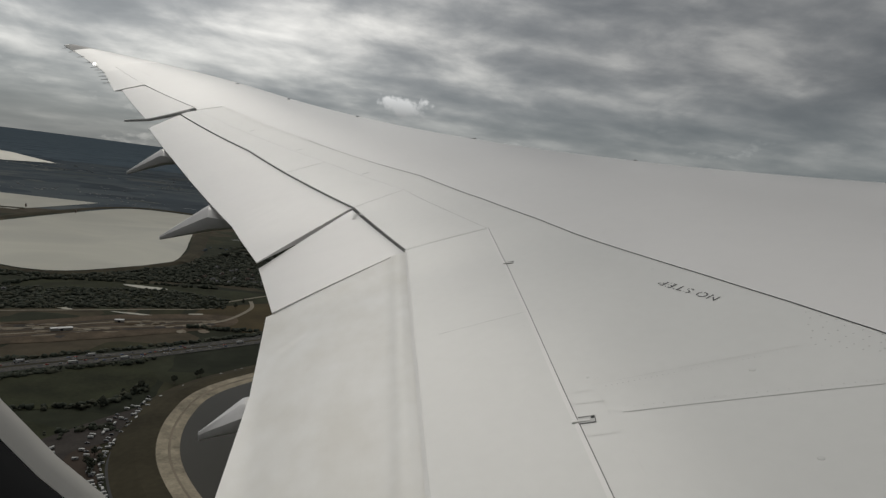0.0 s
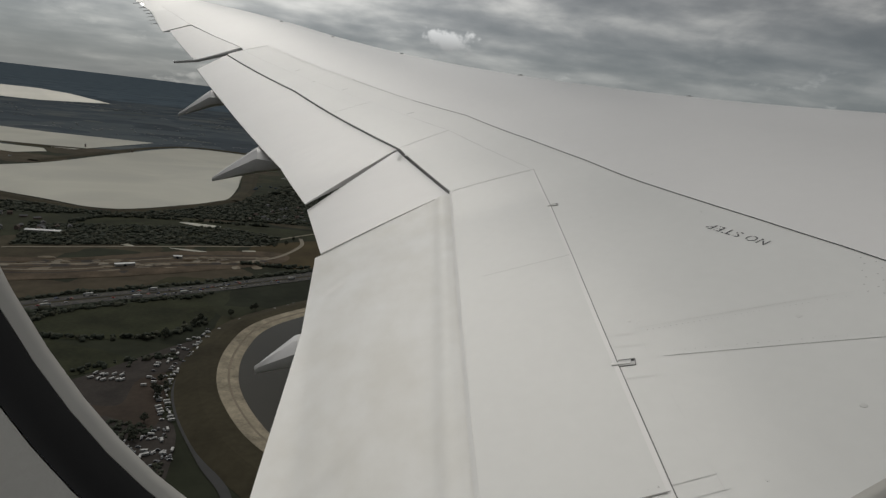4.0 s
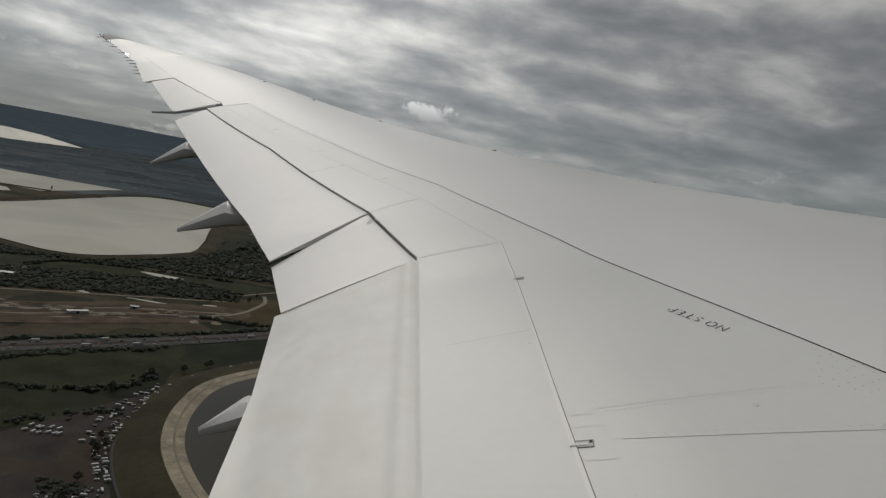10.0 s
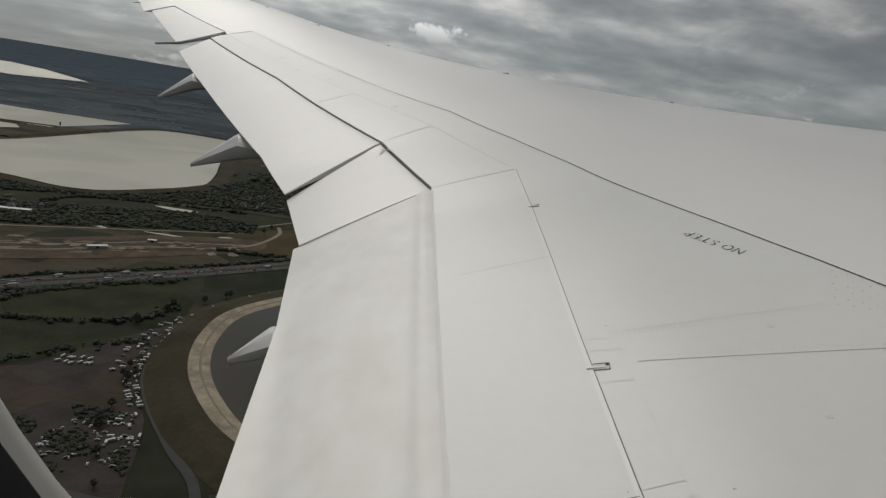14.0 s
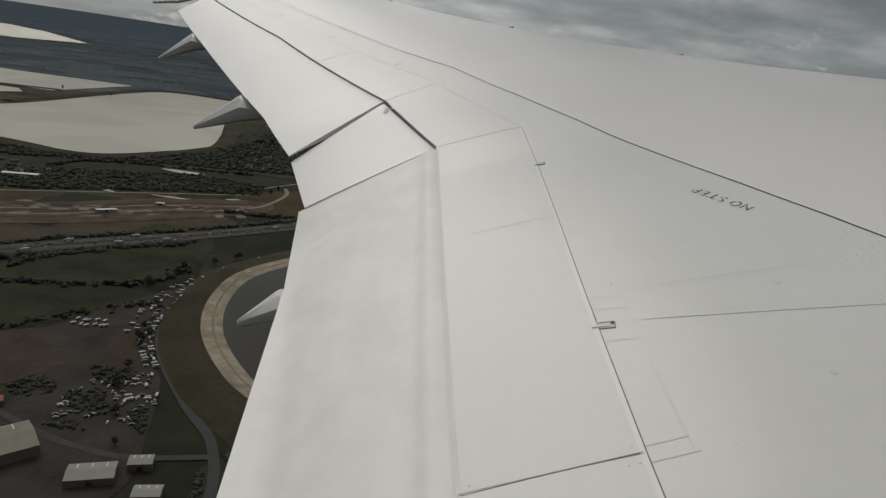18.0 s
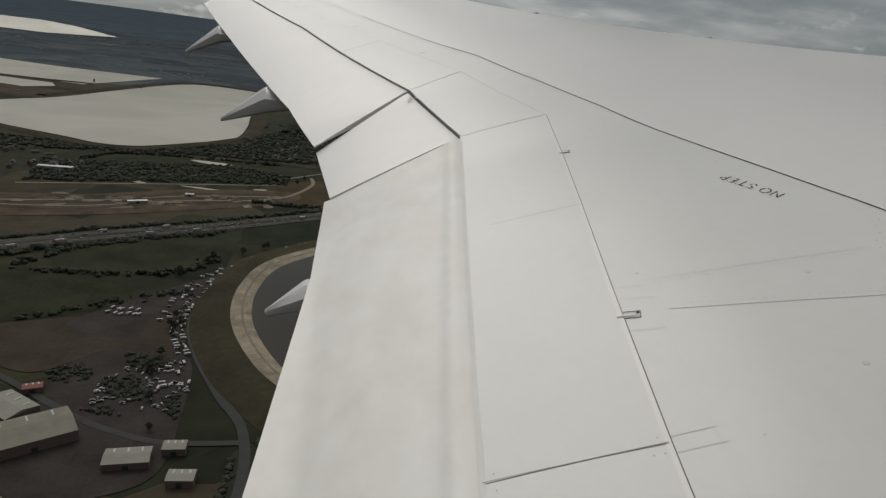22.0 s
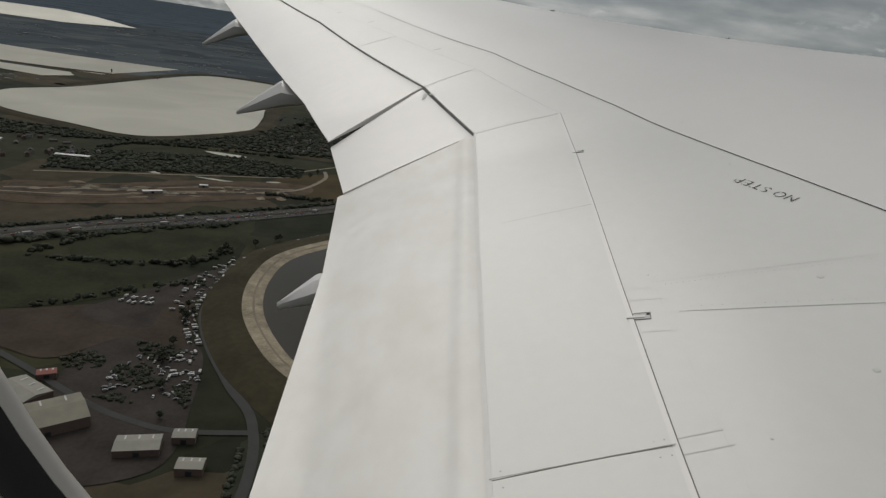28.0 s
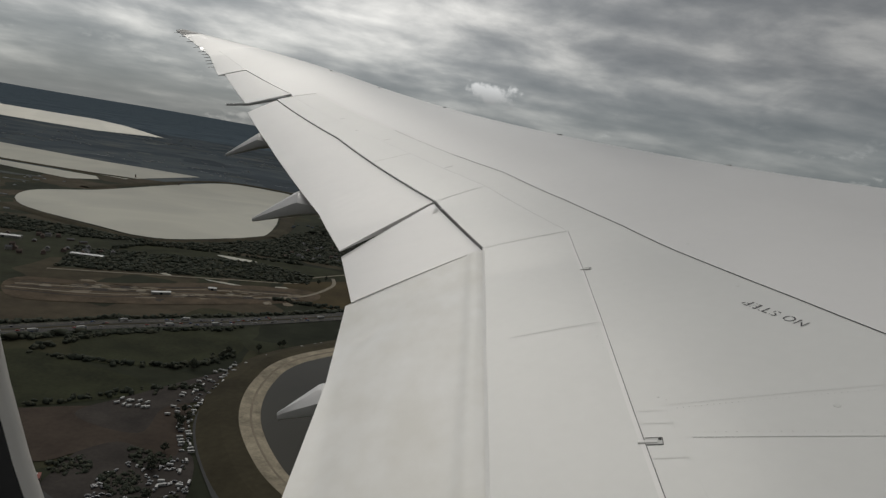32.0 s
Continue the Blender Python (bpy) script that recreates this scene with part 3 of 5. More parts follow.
for a, b, w in [((-10.89, 4.685), (-10.09, 4.63), 0.005), ((-10.52, 9.135), (-9.60, 9.14), 0.005), ((-11.01, 11.08), (-10.28, 11.32), 0.008), ((-12.08, 13.56), (-11.41, 13.69), 0.010)]:
    strip("spoiler_joint", a, b, w, JOINT_GREY, n=10, lift=0.006)
for a, b in zip(HINGE[:4], HINGE[1:5]):
    strip("hinge_gap", a, b, 0.007, DARK_SEAL, n=12, lift=-0.002)
strip("panel_joint", (-9.78, 5.84), (-8.57, 5.61), 0.0022, PALE_JOINT, n=24)
strip("panel_joint", (-9.73, 5.51), (-8.08, 4.95), 0.0034, JOINT_GREY, n=24)
for p, q in [((-9.92, 5.83), (-9.78, 5.79)), ((-9.93, 5.71), (-9.77, 5.66)), ((-9.97, 5.41), (-9.81, 5.365)), ((-10.07, 4.66), (-9.88, 4.65)), ((-10.08, 4.57), (-9.87, 4.56))]:
    strip("panel_joint", p, q, 0.003, FAINT_GREY, n=4)
strip("panel_joint", (-10.5, 7.06), (-9.82, 7.01), 0.0035, JOINT_GREY, n=22, lift=0.006)
strip("panel_joint", (-9.78, 7.0), (-9.62, 6.97), 0.004, FAINT_GREY, n=6)
strip("panel_joint", (-13.0, 15.89), (-12.56, 15.93), 0.012, JOINT_GREY, n=4)
rivets([((-9.72, 5.79), (-8.62, 5.58), 34), ((-9.68, 5.54), (-8.2, 5.03), 30), ((-9.9, 6.6), (-9.88, 6.72), 2), ((-9.74, 5.88), (-9.70, 5.9), 2)], 0.0042, mat=RIVET_PALE)
rivets([((-10.86, 4.72), (-10.1, 4.67), 16), ((-10.86, 4.63), (-10.1, 4.58), 16)], 0.005, mat=RIVET_GREY)
rivets([((-10.93, 6.0), (-11.1, 4.0), 44), ((-10.86, 6.0), (-10.95, 5.9), 3)], 0.004)
strip("panel_joint", (-9.755, 5.9), (-9.90, 4.5), 0.0016, FAINT_GREY, n=24)
strip("panel_joint", (-9.90, 4.5), (-10.06, 3.1), 0.0016, FAINT_GREY, n=24)
for k in range(6):
    rivets([((-8.30 - 0.05 * k + 0.012 * (k % 2), 5.98 - 0.075 * k), (-8.10 - 0.035 * k, 5.46 - 0.03 * k + 0.02 * (k % 2)), 6 - k % 2)], 0.0055, mat=RIVET_GREY)

# small round fasteners
def fastener(x, y, r, mat=FAINT_GREY, name="fastener"):
    p, n = on_skin(x, y, 0.001)
    bm = bmesh.new()
    bmesh.ops.create_cone(bm, cap_ends=True, segments=14, radius1=r, radius2=r * 0.9, depth=0.0012)
    bmesh.ops.transform(bm, matrix=Matrix.Translation(p) @ n.to_track_quat("Z", "Y").to_matrix().to_4x4(), verts=bm.verts)
    part(name, bm, mat, wing, "small round skin fastener")


for x, y, r in [(-8.95, 5.525, 0.018), (-8.63, 8.25, 0.013), (-7.49, 8.35, 0.013), (-9.145, 4.78, 0.016), (-9.725, 4.547, 0.007), (-9.89, 6.81, 0.009), (-9.76, 5.93, 0.010), (-8.68, 7.17, 0.010), (-9.45, 7.6, 0.008), (-11.45, 4.35, 0.010), (-11.48, 4.30, 0.008)]:
    fastener(x, y, r)


# hinge brackets ahead of the spoiler's front edge: a notch with a dark rim and a bright lug
def bracket(x, y, s):
    p, n = on_skin(x, y, 0.0)
    ax = Vector((1.0, -0.27, 0))
    ax = (ax - n * ax.dot(n)).normalized()
    m = Matrix.Translation(p) @ Matrix((ax, n.cross(ax), n)).transposed().to_4x4()

    def piece(name, size, at, mat, parent, bevel=0.0, label=""):
        bm = block(*size, bevel, at=at)
        bmesh.ops.transform(bm, matrix=m, verts=bm.verts)
        return part(name, bm, mat, parent, label)

    b = piece("hinge_bracket", (0.115 * s, 0.075 * s, 0.004), (0.055 * s, 0, 0.001), FAINT_GREY, wing, label="grey notch with a pale lug")
    for at, size in [((0.055 * s, 0.036 * s), (0.115 * s, 0.006 * s)), ((0.055 * s, -0.036 * s), (0.115 * s, 0.003 * s)), ((0.110 * s, 0.0), (0.006 * s, 0.072 * s))]:
        piece("rim", (*size, 0.005), (*at, 0.0022), SEAL_GREY, b)
    piece("slot", (0.022 * s, 0.022 * s, 0.005), (0.094 * s, 0.02 * s, 0.0022), DARK_SEAL, b)
    piece("lug", (0.125 * s, 0.024 * s, 0.006), (0.012 * s, -0.006 * s, 0.0045), PALE_SEAM, b)


# fronts of the notches lie ahead of the spoiler line
bracket(-9.675, 8.085, 0.6)
bracket(-9.965, 5.555, 0.8)
for x, y in [(-10.76, 12.56), (-11.9, 14.88), (-13.04, 17.08), (-9.5, 10.03)]:
    strip("access_mark", (x - 0.06, y - 0.007), (x + 0.06, y + 0.007), 0.035 if y > 11 else 0.02, RIVET_GREY if y > 11 else FAINT_GREY, n=2, lift=0.002)
fastener(-10.93, 10.75, 0.035)
strip("access_mark", (-11.0, 10.83), (-11.04, 10.66), 0.05, FAINT_GREY, n=2, lift=-0.006)

# thin dark seam along the leading edge
for y in range(10, 25):
    strip("nose_seam", (float(lead(y)) - 0.022, y), (float(lead(y + 1)) - 0.022, y + 1), 0.022, JOINT_GREY, n=6, lift=0.004)

# slat end marks on the leading edge
for y in (23.0, 20.6, 18.0, 14.8, 11.9, 9.6):
    x = float(lead(y)) - 0.42
    p, n = on_skin(x, y)
    bm = block(0.15, 0.07, 0.05, 0.012)
    bmesh.ops.transform(bm, matrix=Matrix.Translation(p - Vector((0, 0, 0.02))) @ Matrix.Rotation(-0.6, 4, "Z"), verts=bm.verts)
    part("slat_end", bm, BARE_GREY, wing, "small metal slat end on the leading edge")

# static wicks on the trailing edge of the tip
for k, y in enumerate([24.75, 25.2, 25.62, 26.05, 26.45, 26.85, 27.5, 28.35, 29.1, 29.7]):
    x = float(trail(y))
    z = float(surf(x, y))
    bm = bmesh.new()
    bmesh.ops.create_cone(bm, cap_ends=True, segments=8, radius1=0.014, radius2=0.006, depth=0.25)
    bmesh.ops.transform(bm, matrix=Matrix.Translation((x - 0.08, y - 0.02, z - 0.01)) @ Matrix.Rotation(radians(-90), 4, "Y"), verts=bm.verts)
    part("static_wick", bm, BARE_GREY, wing, "thin dark static wick")


# lettering
def lettering(text, origin, toward, size, mat, parent):
    cu = bpy.data.curves.new("lettering", "FONT")
    cu.body, cu.size, cu.offset = text, size, -0.0003
    cu.space_character = 1.12
    tmp = new("lettering_curve", cu)
    me = bpy.data.meshes.new_from_object(tmp.evaluated_get(bpy.context.evaluated_depsgraph_get()))
    bpy.data.objects.remove(tmp)
    bpy.data.curves.remove(cu)
    # the breaks of a stencil, one through the middle of every letter
    bm = bmesh.new()
    bm.from_mesh(me)
    tops = sorted(v.co.x for v in bm.verts)
    runs, start = [], tops[0]
    for p, q in zip(tops, tops[1:]):
        if q - p > 0.004 and not any(min(v.co.x for v in f.verts) < (p + q) / 2 < max(v.co.x for v in f.verts) for f in bm.faces):
            runs.append((start, p))
            start = q
    runs.append((start, tops[-1]))
    for lo, hi in runs:
        mid = lo + (hi - lo) * 0.7
        for x in (mid - 0.006, mid + 0.006):
            bmesh.ops.bisect_plane(bm, geom=bm.verts[:] + bm.edges[:] + bm.faces[:], plane_co=(x, 0, 0), plane_no=(1, 0, 0))
        bmesh.ops.delete(bm, geom=[f for f in bm.faces if abs(f.calc_center_median().x - mid) < 0.006], context="FACES")
    bm.to_mesh(me)
    bm.free()
    d = (Vector(toward) - Vector(origin))
    wide = max(v.co.x for v in me.vertices)
    d, k = d.normalized(), d.length / wide
    upv = Vector((-d.y, d.x))
    for v in me.vertices:
        q = Vector(origin) + d * v.co.x * k + upv * v.co.y
        v.co = (q.x, q.y, float(surf(q.x, q.y)) + 0.002)
    part("lettering", me, mat, parent, f"black stencilled word {text}")


WORDS_A, WORDS_B = Vector((-8.555, 6.41)), Vector((-8.73, 6.90))
lettering("NO", WORDS_A, WORDS_A.lerp(WORDS_B, 0.335), 0.115, STENCIL, wing)
lettering("STEP", WORDS_A.lerp(WORDS_B, 0.425), WORDS_B, 0.115, STENCIL, wing)

# ---- the land ----
rng = np.random.default_rng(7)
NEAR, FAR = 3000.0, 1900.0


def far(x, y):
    """From the land's own plan to its place under the aircraft; very distant land is drawn together towards the rim of the sheet."""
    x, y = x + 57.0, y + 18.0
    r = math.hypot(x, y)
    if r < NEAR:
        return x, y
    k = (NEAR + FAR * (r - NEAR) / (FAR + r - NEAR)) / r
    return x * k, y * k


def land(x, y):
    """Height of the land."""
    r = np.hypot(x, y)
    u = np.clip((r - NEAR) / FAR, 0, 0.999)
    big = NEAR + FAR * u / (1 - u)
    z = EYE_H * (1 - r / big) * (u > 0)
    a = np.arctan2(x, y)
    hills = (0.5 + 0.5 * np.sin(a * 7 + 1.0)) * 0.45 + (0.5 + 0.5 * np.sin(a * 17 + 2.2)) * 0.22 + 0.35
    return z + hills * 34 * np.clip((u - 0.62) / 0.3, 0, 1) ** 1.5


def ground_material():
    m = bpy.data.materials.new("farmland")
    m.use_nodes = True
    n, l = m.node_tree.nodes, m.node_tree.links
    b = n["Principled BSDF"]
    b.inputs["Roughness"].default_value = 0.95
    b.inputs["Specular IOR Level"].default_value = 0.1
    tc = n.new("ShaderNodeTexCoord")
    warp = n.new("ShaderNodeTexNoise")
    warp.inputs["Scale"].default_value = 0.004
    l.new(tc.outputs["Object"], warp.inputs["Vector"])
    sc = n.new("ShaderNodeVectorMath")
    sc.operation = "MULTIPLY_ADD"
    l.new(warp.outputs["Color"], sc.inputs[0])
    sc.inputs[1].default_value = (90, 90, 0)
    l.new(tc.outputs["Object"], sc.inputs[2])
    vor = n.new("ShaderNodeTexVoronoi")
    vor.inputs["Scale"].default_value = 0.0062
    vor.distance = "MANHATTAN"
    l.new(sc.outputs[0], vor.inputs["Vector"])
    ramp = n.new("ShaderNodeValToRGB")
    ramp.color_ramp.interpolation = "CONSTANT"
    cols = [(0.0, (0.034, 0.038, 0.024)), (0.22, (0.050, 0.049, 0.028)), (0.42, (0.027, 0.031, 0.020)), (0.58, (0.068, 0.058, 0.038)), (0.70, (0.040, 0.044, 0.026)), (0.86, (0.080, 0.066, 0.045))]
    for k, (p, c) in enumerate(cols):
        e = ramp.color_ramp.elements[k] if k < 2 else ramp.color_ramp.elements.new(p)
        e.position, e.color = p, (*c, 1)
    sepc = n.new("ShaderNodeSeparateColor")
    l.new(vor.outputs["Color"], sepc.inputs[0])
    l.new(sepc.outputs[0], ramp.inputs[0])
    grain = n.new("ShaderNodeTexNoise")
    grain.inputs["Scale"].default_value, grain.inputs["Detail"].default_value, grain.inputs["Roughness"].default_value = 0.02, 8, 0.65
    l.new(tc.outputs["Object"], grain.inputs["Vector"])
    gr = n.new("ShaderNodeMapRange")
    gr.inputs["From Min"].default_value, gr.inputs["From Max"].default_value = 0.3, 0.7
    gr.inputs["To Min"].default_value, gr.inputs["To Max"].default_value = 0.55, 1.1
    l.new(grain.outputs["Fac"], gr.inputs["Value"])
    mu = n.new("ShaderNodeMix")
    mu.data_type, mu.blend_type = "RGBA", "MULTIPLY"
    mu.inputs["Factor"].default_value = 1
    l.new(ramp.outputs[0], mu.inputs["A"])
    l.new(gr.outputs[0], mu.inputs["B"])
    l.new(mu.outputs["Result"], b.inputs["Base Color"])
    return m


def hazed_material(name, woods, fields, pale):
    """Woods, fields and pale strips of the land that is drawn together, in colours that carry the haze; the plan is
    stretched back to its true size.
    """
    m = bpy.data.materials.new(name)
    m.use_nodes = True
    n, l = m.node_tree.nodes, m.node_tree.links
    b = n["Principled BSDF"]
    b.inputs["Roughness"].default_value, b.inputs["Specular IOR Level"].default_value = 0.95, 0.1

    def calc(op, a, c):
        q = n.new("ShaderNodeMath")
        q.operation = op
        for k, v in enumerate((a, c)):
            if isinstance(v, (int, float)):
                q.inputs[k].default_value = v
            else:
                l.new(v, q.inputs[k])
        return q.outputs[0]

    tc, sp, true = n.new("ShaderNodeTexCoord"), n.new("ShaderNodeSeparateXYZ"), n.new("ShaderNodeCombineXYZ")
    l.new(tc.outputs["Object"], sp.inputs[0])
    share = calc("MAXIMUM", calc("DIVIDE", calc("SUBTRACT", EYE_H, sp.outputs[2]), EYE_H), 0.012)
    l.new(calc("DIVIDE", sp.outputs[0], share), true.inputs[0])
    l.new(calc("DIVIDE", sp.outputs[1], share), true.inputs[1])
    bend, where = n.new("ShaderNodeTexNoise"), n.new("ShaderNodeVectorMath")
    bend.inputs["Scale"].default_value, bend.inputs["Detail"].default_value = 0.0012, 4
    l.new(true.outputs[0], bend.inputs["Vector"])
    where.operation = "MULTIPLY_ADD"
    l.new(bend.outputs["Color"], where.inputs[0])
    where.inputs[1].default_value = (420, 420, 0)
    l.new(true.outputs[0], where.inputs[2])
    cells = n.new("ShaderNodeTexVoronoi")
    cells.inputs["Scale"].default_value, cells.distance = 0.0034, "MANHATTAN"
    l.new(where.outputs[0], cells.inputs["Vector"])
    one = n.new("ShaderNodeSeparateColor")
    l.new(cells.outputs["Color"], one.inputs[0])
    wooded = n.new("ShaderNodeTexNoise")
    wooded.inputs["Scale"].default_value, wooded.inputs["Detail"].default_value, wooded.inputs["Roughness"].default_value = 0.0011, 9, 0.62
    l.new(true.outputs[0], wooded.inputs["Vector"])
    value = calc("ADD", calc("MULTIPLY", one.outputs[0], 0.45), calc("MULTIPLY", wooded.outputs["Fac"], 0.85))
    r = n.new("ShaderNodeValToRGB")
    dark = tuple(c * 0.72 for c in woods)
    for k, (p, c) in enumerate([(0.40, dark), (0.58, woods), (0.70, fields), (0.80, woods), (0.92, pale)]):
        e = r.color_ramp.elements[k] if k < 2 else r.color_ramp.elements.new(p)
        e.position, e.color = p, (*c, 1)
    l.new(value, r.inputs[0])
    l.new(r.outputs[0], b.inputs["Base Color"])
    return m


rad = np.r_[0, np.linspace(150, 3000, 60), np.linspace(3050, 4890, 50)]
ang = np.linspace(0, 2 * math.pi, 240, endpoint=False)
gx, gy = rad[1:, None] * np.sin(ang), rad[1:, None] * np.cos(ang)
gv = np.dstack([gx, gy, land(gx, gy)]).reshape(-1, 3)
na = len(ang)
gf = [(i * na + j, i * na + (j + 1) % na, (i + 1) * na + (j + 1) % na, (i + 1) * na + j) for i in range(len(rad) - 2) for j in range(na)]
gv = np.vstack([gv, [[0, 0, 0]]])
gf += [(len(gv) - 1, (j + 1) % na, j) for j in range(na)]
me = mesh("ground", gv, [tuple(reversed(f)) for f in gf], True)
me.materials.append(ground_material())
# blue-grey haze of distance is mixed into both palettes, bluest in the hills
me.materials.append(hazed_material("hazed_land", (0.054, 0.070, 0.086), (0.080, 0.096, 0.104), (0.120, 0.13, 0.126)))
me.materials.append(hazed_material("hazed_hills", (0.070, 0.098, 0.124), (0.085, 0.113, 0.137), (0.098, 0.126, 0.146)))
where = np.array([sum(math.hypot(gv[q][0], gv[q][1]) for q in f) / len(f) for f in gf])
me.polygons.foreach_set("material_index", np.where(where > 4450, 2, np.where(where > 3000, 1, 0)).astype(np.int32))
tagged(new("ground", me), "dark green and brown farmland reaching to hills", "ground", kind="structure")

GRASS = material("rough_grass", (0.047, 0.041, 0.026), 0.95, spread=0.4, scale=0.012, fine=0.15, spec=0.1)
DRY_FIELD = material("dry_field", (0.062, 0.048, 0.025), 0.95, spread=0.3, scale=0.012, fine=0.2, spec=0.1)
GREEN_FIELD = material("green_field", (0.030, 0.033, 0.018), 0.95, spread=0.5, scale=0.02, fine=0.2, spec=0.1)
BARE_SOIL = material("bare_soil", (0.085, 0.065, 0.045), 0.95, spread=0.5, scale=0.03, fine=0.2, spec=0.1)
ASPHALT = material("asphalt", (0.055, 0.055, 0.054), 0.9, spread=0.15, scale=0.05, fine=0.8, spec=0.2)
CONCRETE = material("bank_concrete", (0.27, 0.235, 0.172), 0.85, spread=0.45, scale=0.06, fine=0.4, spec=0.2)
PATH_SAND = material("sandy_track", (0.20, 0.175, 0.13), 0.95, spread=0.2, scale=0.05, fine=0.5)
BROWN_FIELD = material("brown_field", (0.058, 0.045, 0.036), 0.95, spread=0.3, scale=0.02, fine=0.2, spec=0.1)
YARD = material("yard_ground", (0.042, 0.036, 0.032), 0.95, spread=0.4, scale=0.03, fine=0.3, spec=0.2)


def water_material(name, deep, rough=0.13, wave=0.12):
    m = bpy.data.materials.new(name)
    m.use_nodes = True
    n, l = m.node_tree.nodes, m.node_tree.links
    b = n["Principled BSDF"]
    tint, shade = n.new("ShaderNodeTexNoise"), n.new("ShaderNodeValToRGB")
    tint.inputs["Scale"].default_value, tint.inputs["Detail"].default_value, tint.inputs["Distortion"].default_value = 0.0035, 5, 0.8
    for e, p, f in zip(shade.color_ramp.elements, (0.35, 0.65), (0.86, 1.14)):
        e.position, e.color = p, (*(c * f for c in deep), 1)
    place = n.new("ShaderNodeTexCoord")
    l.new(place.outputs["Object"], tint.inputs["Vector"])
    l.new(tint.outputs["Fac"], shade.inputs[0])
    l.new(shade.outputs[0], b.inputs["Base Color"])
    b.inputs["Roughness"].default_value = rough
    b.inputs["IOR"].default_value = 1.333
    tc, nz, bp = n.new("ShaderNodeTexCoord"), n.new("ShaderNodeTexNoise"), n.new("ShaderNodeBump")
    nz.inputs["Scale"].default_value, nz.inputs["Detail"].default_value = 0.4, 4
    l.new(tc.outputs["Object"], nz.inputs["Vector"])
    l.new(nz.outputs["Fac"], bp.inputs["Height"])
    bp.inputs["Strength"].default_value, bp.inputs["Distance"].default_value = wave, 0.2
    l.new(bp.outputs[0], b.inputs["Normal"])
    return m


WATER = water_material("reservoir_water", (0.036, 0.034, 0.027), 0.16)
WATER.node_tree.nodes["Principled BSDF"].inputs["Specular IOR Level"].default_value = 0.14
# the clouds' reflection on far reservoirs and ponds is put into this base colour
PALE_WATER = water_material("cloud_pale_water", (0.355, 0.337, 0.258), 0.3)


def catmull(pts, n=8, closed=False):
    p = np.array(pts, float)
    out = []
    m = len(p)
    for i in range(m if closed else m - 1):
        a, b, c, d = (p[(i + k) % m] if closed else p[min(max(i + k, 0), m - 1)] for k in (-1, 0, 1, 2))
        for t in np.linspace(0, 1, n, endpoint=False):
            out.append(0.5 * (2 * b + (c - a) * t + (2 * a - 5 * b + 4 * c - d) * t * t + (3 * b - a - 3 * c + d) * t**3))
    if not closed:
        out.append(p[-1])
    return np.array(out)


def patch(name, pts, mat, lift, label, category, smooth=True, kind="structure", group=""):
    """A flat area of land or water that lies on the ground sheet."""
    q = catmull(pts, 6, True) if smooth else np.vstack([np.linspace(a, b, 6, endpoint=False) for a, b in zip(np.array(pts, float), np.roll(np.array(pts, float), -1, 0))])
    q = [far(*p) for p in q]
    bm = bmesh.new()
    f = bm.faces.new([bm.verts.new((x, y, float(land(x, y)) + lift)) for x, y in q])
    f.normal_update()
    if f.normal.z < 0:
        f.normal_flip()
    bmesh.ops.triangulate(bm, faces=bm.faces[:])
    me = bpy.data.meshes.new(name)
    bm.to_mesh(me)
    bm.free()
    me.materials.append(mat)
    return tagged(new(name, me), label, category, group, kind)


def ribbon(name, pts, profile, mat, label, category, kind="structure", n=8, parent=None):
    """A strip of (offset, height) profile along a line on the ground."""
    c = catmull(pts, n)
    d = np.gradient(c, axis=0)
    nrm = np.c_[-d[:, 1], d[:, 0]] / np.linalg.norm(d, axis=1, keepdims=True)
    verts, faces = [], []
    k = len(profile)
    for i in range(len(c)):
        for o, h in profile:
            x, y = far(*(c[i] + nrm[i] * o))
            verts.append((x, y, float(land(x, y)) + h))
    for i in range(len(c) - 1):
        for j in range(k - 1):
            faces.append((i * k + j, i * k + j + 1, (i + 1) * k + j + 1, (i + 1) * k + j))
    bm = bmesh.new()
    me = mesh(name, verts, faces)
    bm.from_mesh(me)
    for f in bm.faces:
        if f.normal.z < 0:
            f.normal_flip()
    bm.to_mesh(me)
    bm.free()
    me.materials.append(mat)
    ob = new(name, me)
    if parent:
        ob.parent = parent
        return tagged(ob, label)
    return tagged(ob, label, category, kind=kind)


# the near reservoir with its stone bank
BANK = [(26, 1090), (-116, 905), (-211, 785), (-232, 690), (-219, 590), (-176, 501), (-128, 447), (-95, 420), (30, 345), (160, 300), (520, 330), (760, 560), (700, 900), (420, 1120)]
INNER = np.array(BANK, float)
ctr = np.array([260, 700.0])
WATER_EDGE = [tuple(ctr + (p - ctr) * (1 - 19 / np.linalg.norm(p - ctr))) for p in INNER]
patch("water", WATER_EDGE, WATER, 5.2, "dark still reservoir water with a faint sheen", "reservoir")
ribbon("reservoir_bank", [*BANK, BANK[0], BANK[1]], [(-44, 0.3), (-20, 7.0), (-14, 7.3), (-2, 7.3)], GRASS, "grassy embankment round the reservoir", "embankment")
PATH_DARK = material("worn_path", (0.20, 0.165, 0.12), 0.95, spread=0.25, scale=0.05, fine=0.5)
ribbon("stone_bank", [*BANK, BANK[0], BANK[1]], [(-2, 7.32), (3, 7.35), (9, 7.0)], CONCRETE, "pale stone-faced bank sloping into the reservoir", "stone bank")
ribbon("bank_path", [*BANK, BANK[0], BANK[1]], [(9, 6.98), (10.5, 6.5), (11.5, 6.45)], PATH_DARK, "narrow dark path along the bank", "path")
